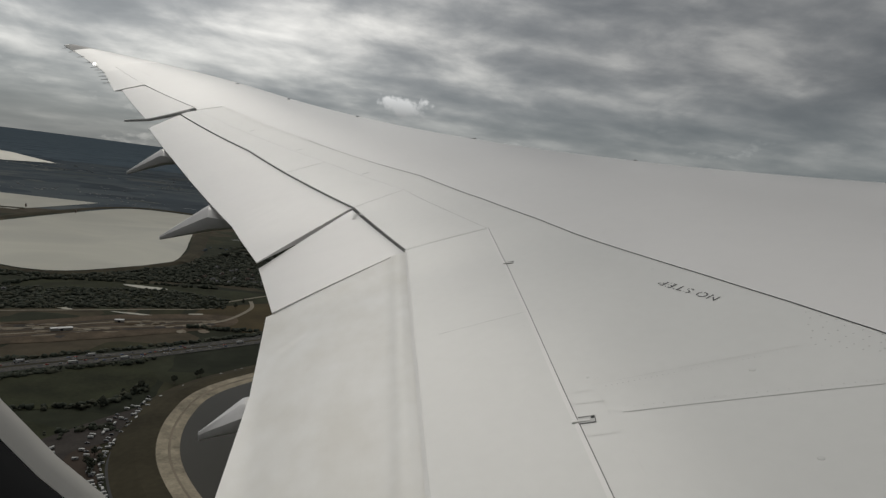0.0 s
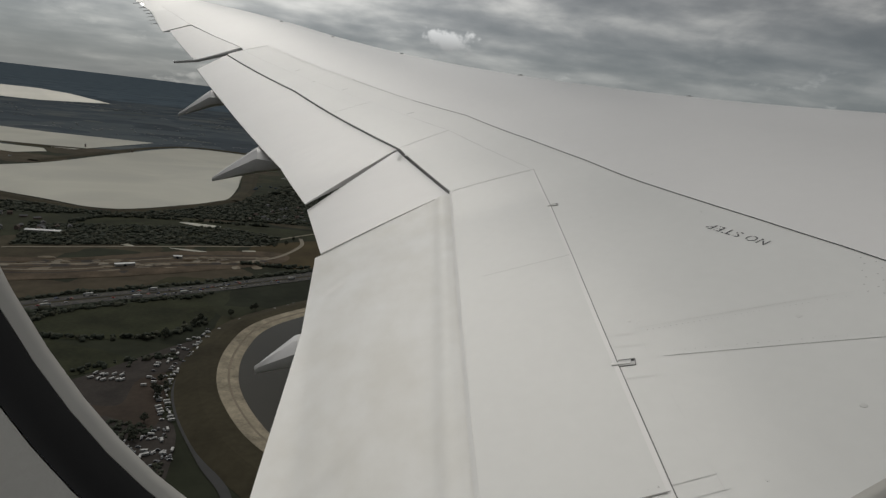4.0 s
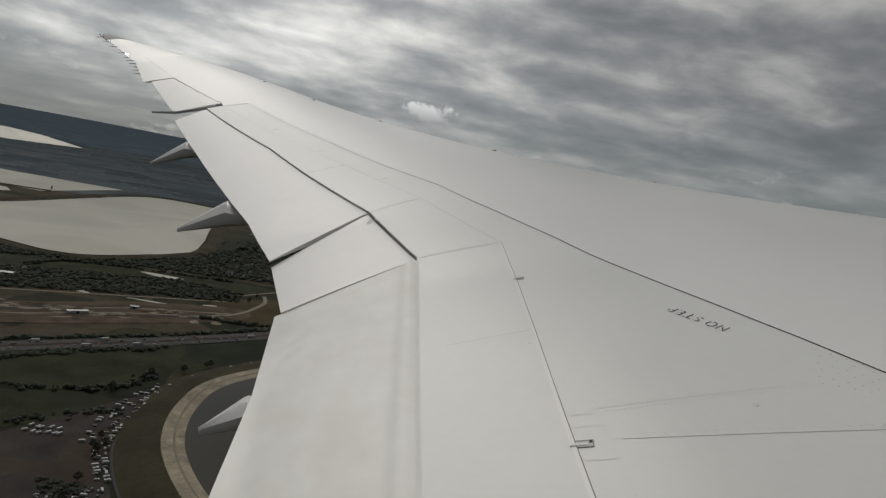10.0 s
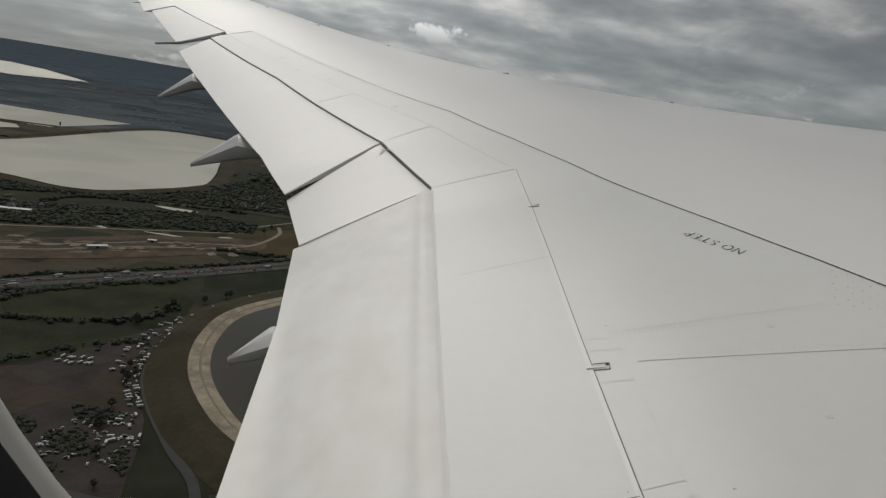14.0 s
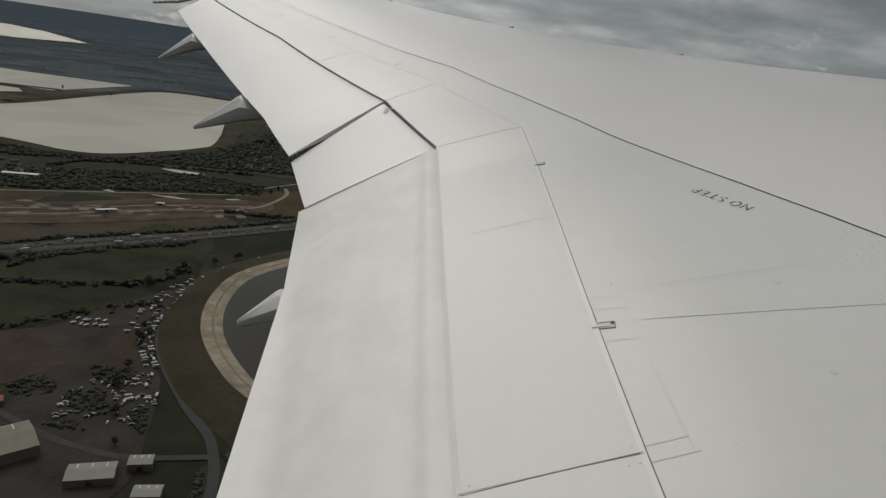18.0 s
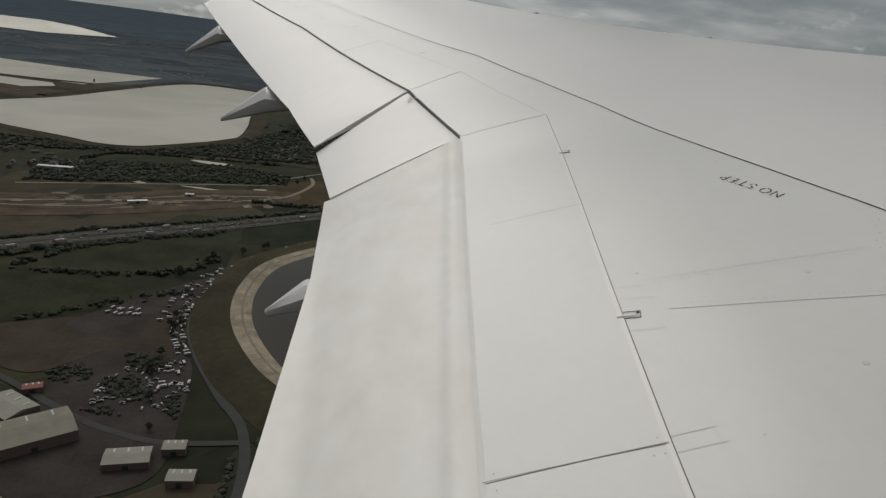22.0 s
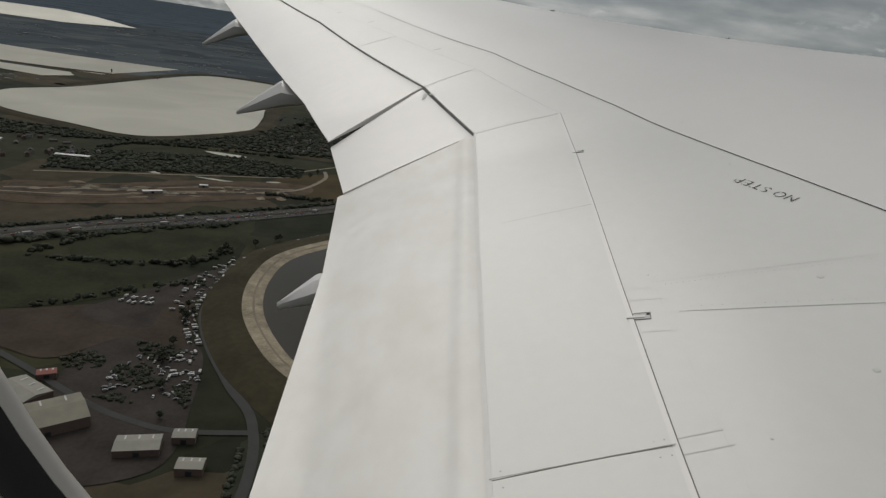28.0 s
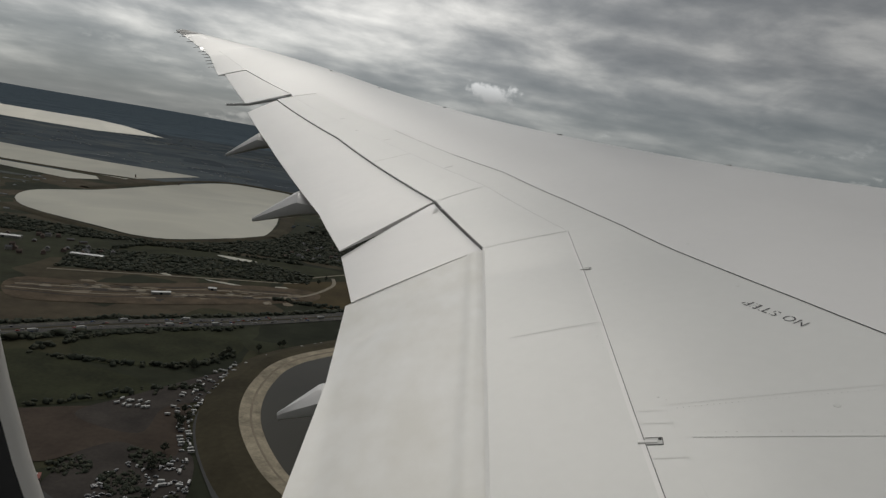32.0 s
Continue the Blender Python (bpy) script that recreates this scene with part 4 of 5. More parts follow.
ribbon("stone_bank", [*BANK, BANK[0], BANK[1]], [(11.5, 6.44), (14, 6.2), (22, 4.9)], CONCRETE, "pale stone-faced bank sloping into the reservoir", "stone bank")

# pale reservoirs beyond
patch("water", [(-834, 1504), (-738, 1468), (-658, 1490), (-571, 1607), (-505, 1730), (-526, 1965), (-560, 2147), (-640, 2600), (-712, 3028), (-830, 3112), (-1004, 3130), (-1091, 2993), (-1144, 2604), (-1184, 2159), (-1260, 1900), (-1120, 1640)], PALE_WATER, 1.4, "pale reservoir with the bright clouds' reflection in its colour", "reservoir")
patch("water", [(-2500, 3420), (-1762, 3242), (-1500, 3236), (-1231, 3224), (-1310, 2601), (-1700, 2645), (-2300, 2720)], PALE_WATER, 1.4, "pale reservoir with the bright clouds' reflection in its colour", "reservoir", smooth=False)
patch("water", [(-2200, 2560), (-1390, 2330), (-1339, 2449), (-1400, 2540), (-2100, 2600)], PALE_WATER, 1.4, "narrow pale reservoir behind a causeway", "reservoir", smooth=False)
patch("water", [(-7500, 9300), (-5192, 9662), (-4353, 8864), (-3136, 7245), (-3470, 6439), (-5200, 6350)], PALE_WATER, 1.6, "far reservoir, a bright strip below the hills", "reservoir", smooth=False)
ribbon("causeway", [(-480, 1730), (-496, 1965), (-530, 2147), (-605, 2600), (-680, 3050), (-830, 3160), (-1030, 3175), (-1135, 3000), (-1195, 2604), (-1235, 2159)], [(-26, 0.4), (-12, 4.5), (6, 4.6), (22, 0.6)], GRASS, "grassy causeway between the reservoirs", "causeway")
ribbon("causeway", [(-1300, 2650), (-1600, 2620), (-2200, 2660)], [(-20, 0.4), (-8, 4.0), (6, 4.0), (20, 0.4)], GRASS, "grassy causeway between the reservoirs", "causeway")
ribbon("causeway", [(-485, 1740), (-550, 1600), (-645, 1465), (-738, 1440), (-850, 1480), (-1150, 1610)], [(-22, 0.4), (-8, 3.6), (4, 3.6), (18, 0.8)], GRASS, "grassy causeway between the reservoirs", "causeway")

# fields and works
patch("field", [(-320, 1215), (-139, 1365), (60, 1420), (60, 1130), (-109, 1105), (-232, 1082)], DRY_FIELD, 0.5, "dry yellow-brown field", "field")
patch("field", [(-330, 720), (-430, 690), (-480, 760), (-420, 815), (-330, 870), (-280, 800)], GREEN_FIELD, 0.5, "dark green meadow", "field")
patch("field", [(-500, 560), (-420, 560), (-330, 640), (-420, 680), (-520, 690)], GREEN_FIELD, 0.45, "dark green meadow", "field")
patch("field", [(-380, 1250), (-700, 1300), (-640, 1400), (-330, 1420), (-180, 1400)], GREEN_FIELD, 0.5, "dark green meadow", "field")
patch("earthworks", [(-700, 980), (-570, 1032), (-436, 1129), (-266, 1190), (-246, 1110), (-384, 1000), (-508, 925), (-640, 880)], BARE_SOIL, 0.6, "brown churned soil of a building site", "earthworks")
patch("field", [(-470, 520), (-398, 566), (-347, 590), (-290, 632), (-252, 510), (-309, 520), (-346, 473), (-385, 476)], BROWN_FIELD, 0.62, "bare brown field beside the caravans", "field")
patch("yard", [(-300, 600), (-262, 640), (-255, 700), (-235, 760), (-290, 700), (-340, 620), (-370, 560), (-300, 540)], YARD, 0.7, "gravelled caravan yard beside the road", "yard")
patch("yard", [(-300, 330), (-215, 340), (-215, 420), (-245, 520), (-330, 500)], YARD, 0.6, "grey yard between low buildings", "yard")

# roads: bed, verge and painted lines
MWAY = [(-1500, 330), (-1100, 470), (-700, 650), (-460, 832), (-318, 928), (-126, 1086), (180, 1330), (700, 1700), (1500, 2200)]
motorway = tagged(new("motorway"), "wide grey motorway with busy lanes", "road", kind="structure")
ribbon("carriageway", MWAY, [(3, 0.9), (19, 0.9)], ASPHALT, "", "", parent=motorway)
ribbon("carriageway", MWAY, [(-19, 0.9), (-3, 0.9)], ASPHALT, "", "", parent=motorway)
ribbon("central_reserve", MWAY, [(-3, 0.8), (-2, 1.2), (2, 1.2), (3, 0.8)], GRASS, "", "", parent=motorway)
for o in (7, 11, 15, -7, -11, -15):
    ribbon("lane_line", MWAY[2:7], [(o - 0.16, 0.96), (o + 0.16, 0.96)], CONCRETE, "", "", parent=motorway)
ribbon("slip_road", [(-330, 905), (-230, 985), (-90, 1140)], [(16, 0.85), (25, 0.85)], ASPHALT, "", "", parent=motorway)
LANE = [(40, 1140), (-110, 955), (-221, 800), (-258, 695), (-262, 602), (-240, 533), (-196, 455), (-164, 406), (-150, 330), (-160, 200)]
ribbon("road", LANE, [(-4, 0.85), (4, 0.85)], ASPHALT, "narrow grey road below the embankment", "road")
ribbon("road", [(-158, 392), (-215, 386), (-255, 395), (-293, 412), (-363, 454), (-425, 489), (-520, 540)], [(-3, 0.8), (3, 0.8)], ASPHALT, "narrow grey lane", "road")
ribbon("track", [(-700, 1060), (-560, 1120), (-420, 1180), (-300, 1235), (-285, 1300), (-200, 1420)], [(-3, 0.75), (3, 0.75)], PATH_SAND, "pale sandy track", "track")
ribbon("track", [(-320, 1090), (-260, 1150), (-230, 1260), (-240, 1330)], [(-4, 0.75), (4, 0.75)], PATH_SAND, "pale sandy track", "track")

# ---- woods, hedges and trees ----
def leaf_material():
    m = bpy.data.materials.new("foliage")
    m.use_nodes = True
    n, l = m.node_tree.nodes, m.node_tree.links
    b = n["Principled BSDF"]
    b.inputs["Roughness"].default_value, b.inputs["Specular IOR Level"].default_value = 0.9, 0.15
    g, r = n.new("ShaderNodeNewGeometry"), n.new("ShaderNodeValToRGB")
    for k, (p, c) in enumerate([(0.0, (0.036, 0.043, 0.032)), (0.6, (0.048, 0.054, 0.040)), (1.0, (0.068, 0.068, 0.048))]):
        e = r.color_ramp.elements[k] if k < 2 else r.color_ramp.elements.new(p)
        e.position, e.color = p, (*c, 1)
    l.new(g.outputs["Random Per Island"], r.inputs[0])
    l.new(r.outputs[0], b.inputs["Base Color"])
    return m


FOLIAGE = leaf_material()
# foliage blued by distance haze, put into the colour
HAZED_WOODS = material("hazed_foliage", (0.053, 0.067, 0.080), 0.95, spread=0.3, scale=0.004, fine=0.05, spec=0.1)
BARK = material("bark", (0.09, 0.07, 0.05), 0.9, spread=0.3, scale=1.5)


def ico(level):
    bm = bmesh.new()
    bmesh.ops.create_icosphere(bm, subdivisions=level, radius=1)
    v = np.array([q.co[:] for q in bm.verts])
    f = np.array([[q.index for q in t.verts] for t in bm.faces])
    bm.free()
    return v, f


ICO1, ICO2 = ico(1), ico(2)


def clumps(name, xy, size, label, category, level=ICO1, flat=0.8, mat=None):
    """Many uneven crowns as one mass."""
    v, f = level
    n = len(xy)
    jit = 1 + (0.32 if len(v) < 20 else 0.30) * rng.standard_normal((n, len(v), 1))
    s = size[:, None] * np.c_[np.ones(n), np.ones(n), np.full(n, flat)] * (0.75 + 0.5 * rng.random((n, 3)))
    P = v[None] * np.clip(jit, 0.5, 1.6) * s[:, None, :]
    pos = np.array([far(*p) for p in xy])
    P[..., 0] += pos[:, 0, None]
    P[..., 1] += pos[:, 1, None]
    P[..., 2] += (land(pos[:, 0], pos[:, 1]) + size * flat * 0.75)[:, None]
    F = (f[None] + (np.arange(n) * len(v))[:, None, None]).reshape(-1, 3)
    me = bpy.data.meshes.new(name)
    me.from_pydata(P.reshape(-1, 3).tolist(), [], F.tolist())
    me.materials.append(mat or FOLIAGE)
    me.polygons.foreach_set("use_smooth", [True] * len(me.polygons))
    me.update()
    return tagged(new(name, me), label, category, kind="stuff")


def inside(p, poly):
    x, y = p[:, 0], p[:, 1]
    q = np.array(poly)
    r = np.zeros(len(p), bool)
    for (x0, y0), (x1, y1) in zip(q, np.roll(q, -1, 0)):
        c = ((y0 > y) != (y1 > y)) & (x < (x1 - x0) * (y - y0) / (y1 - y0 + 1e-9) + x0)
        r ^= c
    return r


def scatter(poly, n):
    q = np.array(poly, float)
    out = np.empty((0, 2))
    while len(out) < n:
        p = q.min(0) + rng.random((n * 3, 2)) * (q.max(0) - q.min(0))
        out = np.vstack([out, p[inside(p, poly)]])
    return out[:n]


def near_line(line, n, spread):
    c = catmull(line, 12)
    t = rng.random(n) * (len(c) - 1)
    i = t.astype(int)
    p = c[i] + (c[np.minimum(i + 1, len(c) - 1)] - c[i]) * (t - i)[:, None]
    return p + rng.normal(0, spread, (n, 2))


def keep_off(p, lines):
    """Leave roads and lanes clear."""
    ok = np.ones(len(p), bool)
    for line, w in lines:
        c = catmull(line, 10)
        d = np.min(np.linalg.norm(p[:, None] - c[None], axis=2), axis=1)
        ok &= d > w
    return p[ok]


SHORE = [(-1150, 1600), (-834, 1504), (-738, 1468), (-658, 1490), (-571, 1607), (-505, 1730), (-526, 1965), (-600, 2400)]
CLEAR = [(MWAY, 27), (LANE, 9), (SHORE, 42)]
WOODS = [
    ([(-1300, 520), (-700, 690), (-480, 860), (-330, 965), (-130, 1130), (-60, 1190), (-140, 1080), (-330, 880), (-470, 770), (-700, 600), (-1200, 420)], 4200, 2.5),
    ([(-1400, 1300), (-900, 1330), (-560, 1440), (-300, 1480), (0, 1480), (0, 1900), (-430, 1900), (-540, 1560), (-700, 1440), (-1300, 1500)], 5600, 3.3),
    ([(-700, 1080), (-440, 1190), (-280, 1240), (-280, 1330), (-420, 1370), (-760, 1260)], 1700, 3.0),
    ([(-420, 1900), (100, 1900), (0, 3200), (-450, 3150), (-380, 2500)], 1500, 8.0),
    ([(-430, 440), (-400, 470), (-440, 535), (-640, 520), (-600, 400)], 1500, 2.2),
    ([(-165, 380), (-130, 420), (-95, 410), (-60, 370), (-90, 250), (-160, 280)], 2200, 1.35),
    ([(-560, 700), (-480, 780), (-640, 690), (-760, 600), (-700, 560)], 300, 4.5),
]
WOOD_FLOOR = material("wood_floor", (0.034, 0.039, 0.026), 0.95, spread=0.35, scale=0.02, fine=0.3, spec=0.1)
for k, (poly, n, s) in enumerate(WOODS):
    patch("wood_floor", poly, WOOD_FLOOR, 0.28 + 0.01 * k, "dark undergrowth between the trees", "undergrowth", smooth=False)
    p = keep_off(scatter(poly, n), CLEAR)
    clumps("woodland", p, s * 1.35 * (0.5 + 0.9 * rng.random(len(p))), "dark green broadleaved wood with uneven crowns", "woodland", level=ICO2 if s < 3 else ICO1, flat=0.55)
for line, n, s in [([(-470, 690), (-330, 715), (-285, 790)], 110, 2.6), ([(-500, 700), (-430, 820), (-320, 880)], 120, 2.8), ([(-420, 560), (-330, 640), (-280, 660)], 80, 2.4), ([(-310, 1085), (-230, 1085), (-100, 1110)], 90, 3.0), ([(-700, 1300), (-640, 1395), (-330, 1430)], 120, 4)]:
    p = keep_off(near_line(line, n, 3.5), CLEAR)
    clumps("hedgerow", p, s * (0.6 + 0.8 * rng.random(len(p))), "dark green hedge along a field", "hedge", level=ICO2)
# distant woodland; haze is painted into its colour
th = np.radians(-62 + 72 * rng.random(9000))
rr = 2000 * (12000 / 2000) ** rng.random(9000)
p = np.c_[rr * np.sin(th), rr * np.cos(th)]
WET = [[(-840, 1541), (-480, 1600), (-480, 3000), (-700, 3200), (-1060, 3300), (-1260, 2600), (-1320, 1900), (-1100, 1560)], [(-2600, 2450), (-1330, 2300), (-1230, 3000), (-1240, 3450), (-2700, 3560)], [(-7200, 11600), (-3400, 8300), (-3200, 7000), (-5700, 6800)]]
for w in WET:
    p = p[~inside(p, w)]
p = p[(np.hypot(p[:, 0], p[:, 1]) < 2300) & (np.sin(p[:, 0] * 0.006) + np.sin(p[:, 1] * 0.005 + p[:, 0] * 0.003) > -0.3)]
clumps("woodland", p, np.clip(np.hypot(p[:, 0], p[:, 1]) * 0.0022, 4, 9) * (0.5 + rng.random(len(p))), "distant dark woods below the hills", "woodland", flat=0.4, mat=HAZED_WOODS)

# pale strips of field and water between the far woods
# field colour greyed by the haze painted into it
HAZED_FIELD = material("hazed_field", (0.085, 0.094, 0.090), 0.95, spread=0.35, scale=0.004, fine=0.03, spec=0.1)
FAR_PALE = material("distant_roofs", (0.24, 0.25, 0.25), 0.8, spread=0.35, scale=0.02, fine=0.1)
for k in range(120):
    t, r = math.radians(-58 + 64 * rng.random()), 2300 * (7500 / 2300) ** rng.random()
    c = np.array([r * math.sin(t), r * math.cos(t)])
    w, d = (40 + 120 * rng.random(), 10 + 22 * rng.random()) if k % 3 else (18 + 30 * rng.random(), 4 + 6 * rng.random())
    w, d = w * r / 3500, d * r / 3000
    if any(inside(np.array([c, c + (w, 0), c - (w, 0), c + (0, d), c - (0, d)]), q).any() for q in WET):
        continue
    ring = [c + f * np.array([w * math.cos(q), d * math.sin(q)]) for q, f in zip(np.linspace(0, 6.283, 9)[:-1], 0.7 + 0.5 * rng.random(8))]
    patch("field", ring, HAZED_FIELD if k % 3 else FAR_PALE, 0.8 + 0.004 * k, "pale strip of distant field between woods" if k % 3 else "pale strip of distant roofs", "field", smooth=False)
# ---- buildings and vehicles ----
WALLS = [material("brick_wall", (0.13, 0.095, 0.08), 0.9, spread=0.2, scale=0.3, fine=3, by_object=0.3), material("render_wall", (0.26, 0.25, 0.23), 0.9, spread=0.15, scale=0.3, fine=3, by_object=0.3)]
ROOFS = [material("tile_roof", (0.075, 0.055, 0.046), 0.9, spread=0.3, scale=0.4, fine=3, by_object=0.4), material("slate_roof", (0.075, 0.075, 0.078), 0.8, spread=0.25, scale=0.4, fine=3, by_object=0.4)]
SHED_ROOF = material("sheet_roof", (0.20, 0.195, 0.165), 0.6, spread=0.2, scale=0.08, fine=1.5, by_object=0.3)
GLASS_DARK = material("window_glass", (0.03, 0.035, 0.04), 0.35, spread=0.1, scale=1)
WHITE_BODY = material("white_body", (0.38, 0.38, 0.37), 0.45, spread=0.12, scale=0.5, fine=4, by_object=0.3)
TYRE = material("tyre", (0.02, 0.02, 0.02), 0.9, spread=0.1)
PAINTS = [material("car_paint", c, 0.5, spread=0.1, scale=1, coat=0.1) for c in ((0.40, 0.40, 0.40), (0.05, 0.05, 0.06), (0.20, 0.21, 0.22), (0.35, 0.05, 0.04), (0.05, 0.09, 0.22))]


def stand(x, y, turn, lift=0.0):
    x, y = far(x, y)
    return Matrix.Translation((x, y, float(land(x, y)) + lift)) @ Matrix.Rotation(radians(turn), 4, "Z")


def gable(w, d, h, rise, over=0.3):
    """A roof with two slopes."""
    bm = bmesh.new()
    x, y = w / 2 + over, d / 2 + over
    v = [bm.verts.new(q) for q in [(-x, -y, h), (x, -y, h), (x, y, h), (-x, y, h), (-x, 0, h + rise), (x, 0, h + rise), (-x, -y, h + 0.2), (x, -y, h + 0.2), (x, y, h + 0.2), (-x, y, h + 0.2), ]]
    for f in [(6, 7, 5, 4), (8, 9, 4, 5), (0, 1, 7, 6), (2, 3, 9, 8), (3, 2, 1, 0), (0, 6, 4, 9, 3), (1, 2, 8, 5, 7)]:
        bm.faces.new([v[k] for k in f])
    bmesh.ops.recalc_face_normals(bm, faces=bm.faces)
    return bm


def house(w, d, h, rise, wall, roof, label, m):
    o = thing("house", label, "house", "houses of the town", m=m)
    part("wall", block(w, d, h, at=(0, 0, h / 2)), wall, o)
    r = part("roof", gable(w, d, h, rise), roof, o)
    part("chimney", block(0.7, 0.9, 1.6, at=(w * 0.3, 0.2, h + rise + 0.2)), wall, r)
    part("door", block(1.0, 0.08, 2.1, at=(0, -d / 2 - 0.03, 1.05)), GLASS_DARK, o)
    for x in (-w * 0.28, w * 0.28):
        for z in ((1.4, 4.0) if h > 4.5 else (1.4,)):
            for s in (-1, 1):
                part("window", block(1.2, 0.06, 1.1, at=(x, s * (d / 2 + 0.02), z)), GLASS_DARK, o)
    return o


def shed(w, d, h, roof, wall, label, m):
    o = thing("warehouse", label, "warehouse", "low industrial buildings", m=m)
    part("wall", block(w, d, h, at=(0, 0, h / 2)), wall, o)
    r = part("roof", gable(w, d, h, d * 0.10, 0.2), roof, o)
    for k in range(3):
        part("rooflight", block(1.2, d * 0.34, 0.1, at=(w * (k - 1) * 0.3, d * 0.22, h + d * 0.055 + 0.25)), WHITE_BODY, r)
    part("loading_door", block(4, 0.1, min(4, h - 0.5), at=(0, -d / 2 - 0.04, min(4, h - 0.5) / 2)), GLASS_DARK, o)
    return o


def caravan(m):
    o = thing("caravan", "white caravan parked beside the road", "caravan", "caravans along the road", m=m)
    bm = block(5.6, 2.1, 1.9, 0.25, at=(0, 0, 1.45))
    part("body", bm, WHITE_BODY, o)
    for s in (-1, 1):
        part("window", block(1.6, 0.05, 0.7, at=(0.6, s * 1.05, 1.7)), GLASS_DARK, o)
        bm = bmesh.new()
        bmesh.ops.create_cone(bm, cap_ends=True, segments=10, radius1=0.35, radius2=0.35, depth=0.25)
        bmesh.ops.transform(bm, matrix=Matrix.Translation((0, s * 0.95, 0.35)) @ Matrix.Rotation(radians(90), 4, "X"), verts=bm.verts)
        part("wheel", bm, TYRE, o)
    part("drawbar", block(1.3, 0.2, 0.15, at=(3.3, 0, 0.55)), TYRE, o)
    return o


def car(paint, m):
    o = thing("car", "car on the road", "car", "cars on the roads", m=m)
    part("body", block(4.3, 1.75, 0.75, 0.12, at=(0, 0, 0.68)), paint, o)
    part("cabin", block(2.3, 1.55, 0.55, 0.16, at=(-0.2, 0, 1.28)), GLASS_DARK, o)
    part("roof", block(1.5, 1.35, 0.06, 0.02, at=(-0.25, 0, 1.56)), paint, o)
    for x in (-1.3, 1.3):
        for s in (-1, 1):
            bm = bmesh.new()
            bmesh.ops.create_cone(bm, cap_ends=True, segments=10, radius1=0.32, radius2=0.32, depth=0.2)
            bmesh.ops.transform(bm, matrix=Matrix.Translation((x, s * 0.8, 0.32)) @ Matrix.Rotation(radians(90), 4, "X"), verts=bm.verts)
            part("wheel", bm, TYRE, o)
    return o


def lorry(m):
    o = thing("lorry", "white box lorry on the motorway", "lorry", "lorries on the motorway", m=m)
    part("box", block(9.5, 2.5, 2.8, 0.05, at=(-1.2, 0, 2.5)), WHITE_BODY, o)
    part("cab", block(2.0, 2.4, 2.6, 0.2, at=(5.0, 0, 1.9)), PAINTS[2], o)
    for x in (-4.6, -3.4, 4.6):
        for s in (-1, 1):
            bm = bmesh.new()
            bmesh.ops.create_cone(bm, cap_ends=True, segments=10, radius1=0.5, radius2=0.5, depth=0.3)
            bmesh.ops.transform(bm, matrix=Matrix.Translation((x, s * 1.05, 0.5)) @ Matrix.Rotation(radians(90), 4, "X"), verts=bm.verts)
            part("wheel", bm, TYRE, o)
    return o


# caravans beside the lane, and cars among them
first = caravan(stand(-250, 700, 60, 0.7))
parked = [car(p, stand(-268 - 5 * k, 668 + 7 * k, 60, 0.7)) for k, p in enumerate(PAINTS[:3])]
for o in parked:
    tagged(o, "parked car between caravans and scrap", "car", "parked cars beside the road")
lane = catmull(LANE, 16)
for k in range(104):
    i = 24 + (k + rng.random()) * 0.5625
    a, b = lane[int(i)], lane[int(i) + 1]
    d = (b - a) / np.linalg.norm(b - a)
    nn = np.array([-d[1], d[0]])
    row = int(rng.integers(0, 4 if 40 < i < 68 else 2))
    p = a + (b - a) * (i % 1) - nn * (8 + 7.5 * row + rng.normal(0, 0.7))
    turn = math.degrees(math.atan2(d[1], d[0])) + (95 if row % 2 or k % 3 else 4) + rng.normal(0, 6)
    copy_thing(first if k % 2 else parked[k % 3], stand(p[0], p[1], turn, 0.75))
for k in range(11):
    p = (-345 + 6.5 * (k % 6) + rng.normal(0, 1.5), 592 + 11 * (k // 6) + rng.normal(0, 1.5))
    copy_thing(first, stand(*p, 62 + rng.normal(0, 10), 0.7))

# traffic
cars = [car(p, stand(-300 - 6 * k, 942 - 4 * k, 38, 0.95)) for k, p in enumerate(PAINTS)]
way = catmull(MWAY, 40)
for k in range(64):
    i = 70 + rng.random() * 110
    a, b = way[int(i)], way[int(i) + 1]
    d = (b - a) / np.linalg.norm(b - a)
    off = float(rng.choice([5, 9, 13, -5, -9, -13]))
    p = a + (b - a) * (i % 1) + np.array([-d[1], d[0]]) * off
    copy_thing(cars[k % 5], stand(p[0], p[1], math.degrees(math.atan2(d[1], d[0])) + (180 if off > 0 else 0), 0.95))
truck = lorry(stand(-210, 1010, 38, 0.95))
for i, off in [(88, -13), (97, 13), (104, -13), (112, -13), (121, 13), (133, -13), (140, 13), (80, 13), (93.5, -9), (150, -13)]:
    a, b = way[int(i)], way[int(i) + 1]
    d = (b - a) / np.linalg.norm(b - a)
    p = a + np.array([-d[1], d[0]]) * off
    copy_thing(truck, stand(p[0], p[1], math.degrees(math.atan2(d[1], d[0])) + (180 if off > 0 else 0), 0.95))

# small bright ponds between the trees
for x, y, w, d, a in [(-462, 1378, 46, 13, -9), (-540, 1151, 22, 8, -22), (-421, 1146, 36, 5, -4), (-318, 1178, 15, 4, 20)]:
    ca, sa = math.cos(radians(a)), math.sin(radians(a))
    ring = [(x + ca * w * f * math.cos(q) - sa * d * f * math.sin(q), y + sa * w * f * math.cos(q) + ca * d * f * math.sin(q)) for q, f in zip(np.linspace(0, 6.283, 13)[:-1], 0.75 + 0.45 * rng.random(12))]
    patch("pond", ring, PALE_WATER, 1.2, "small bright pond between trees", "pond")

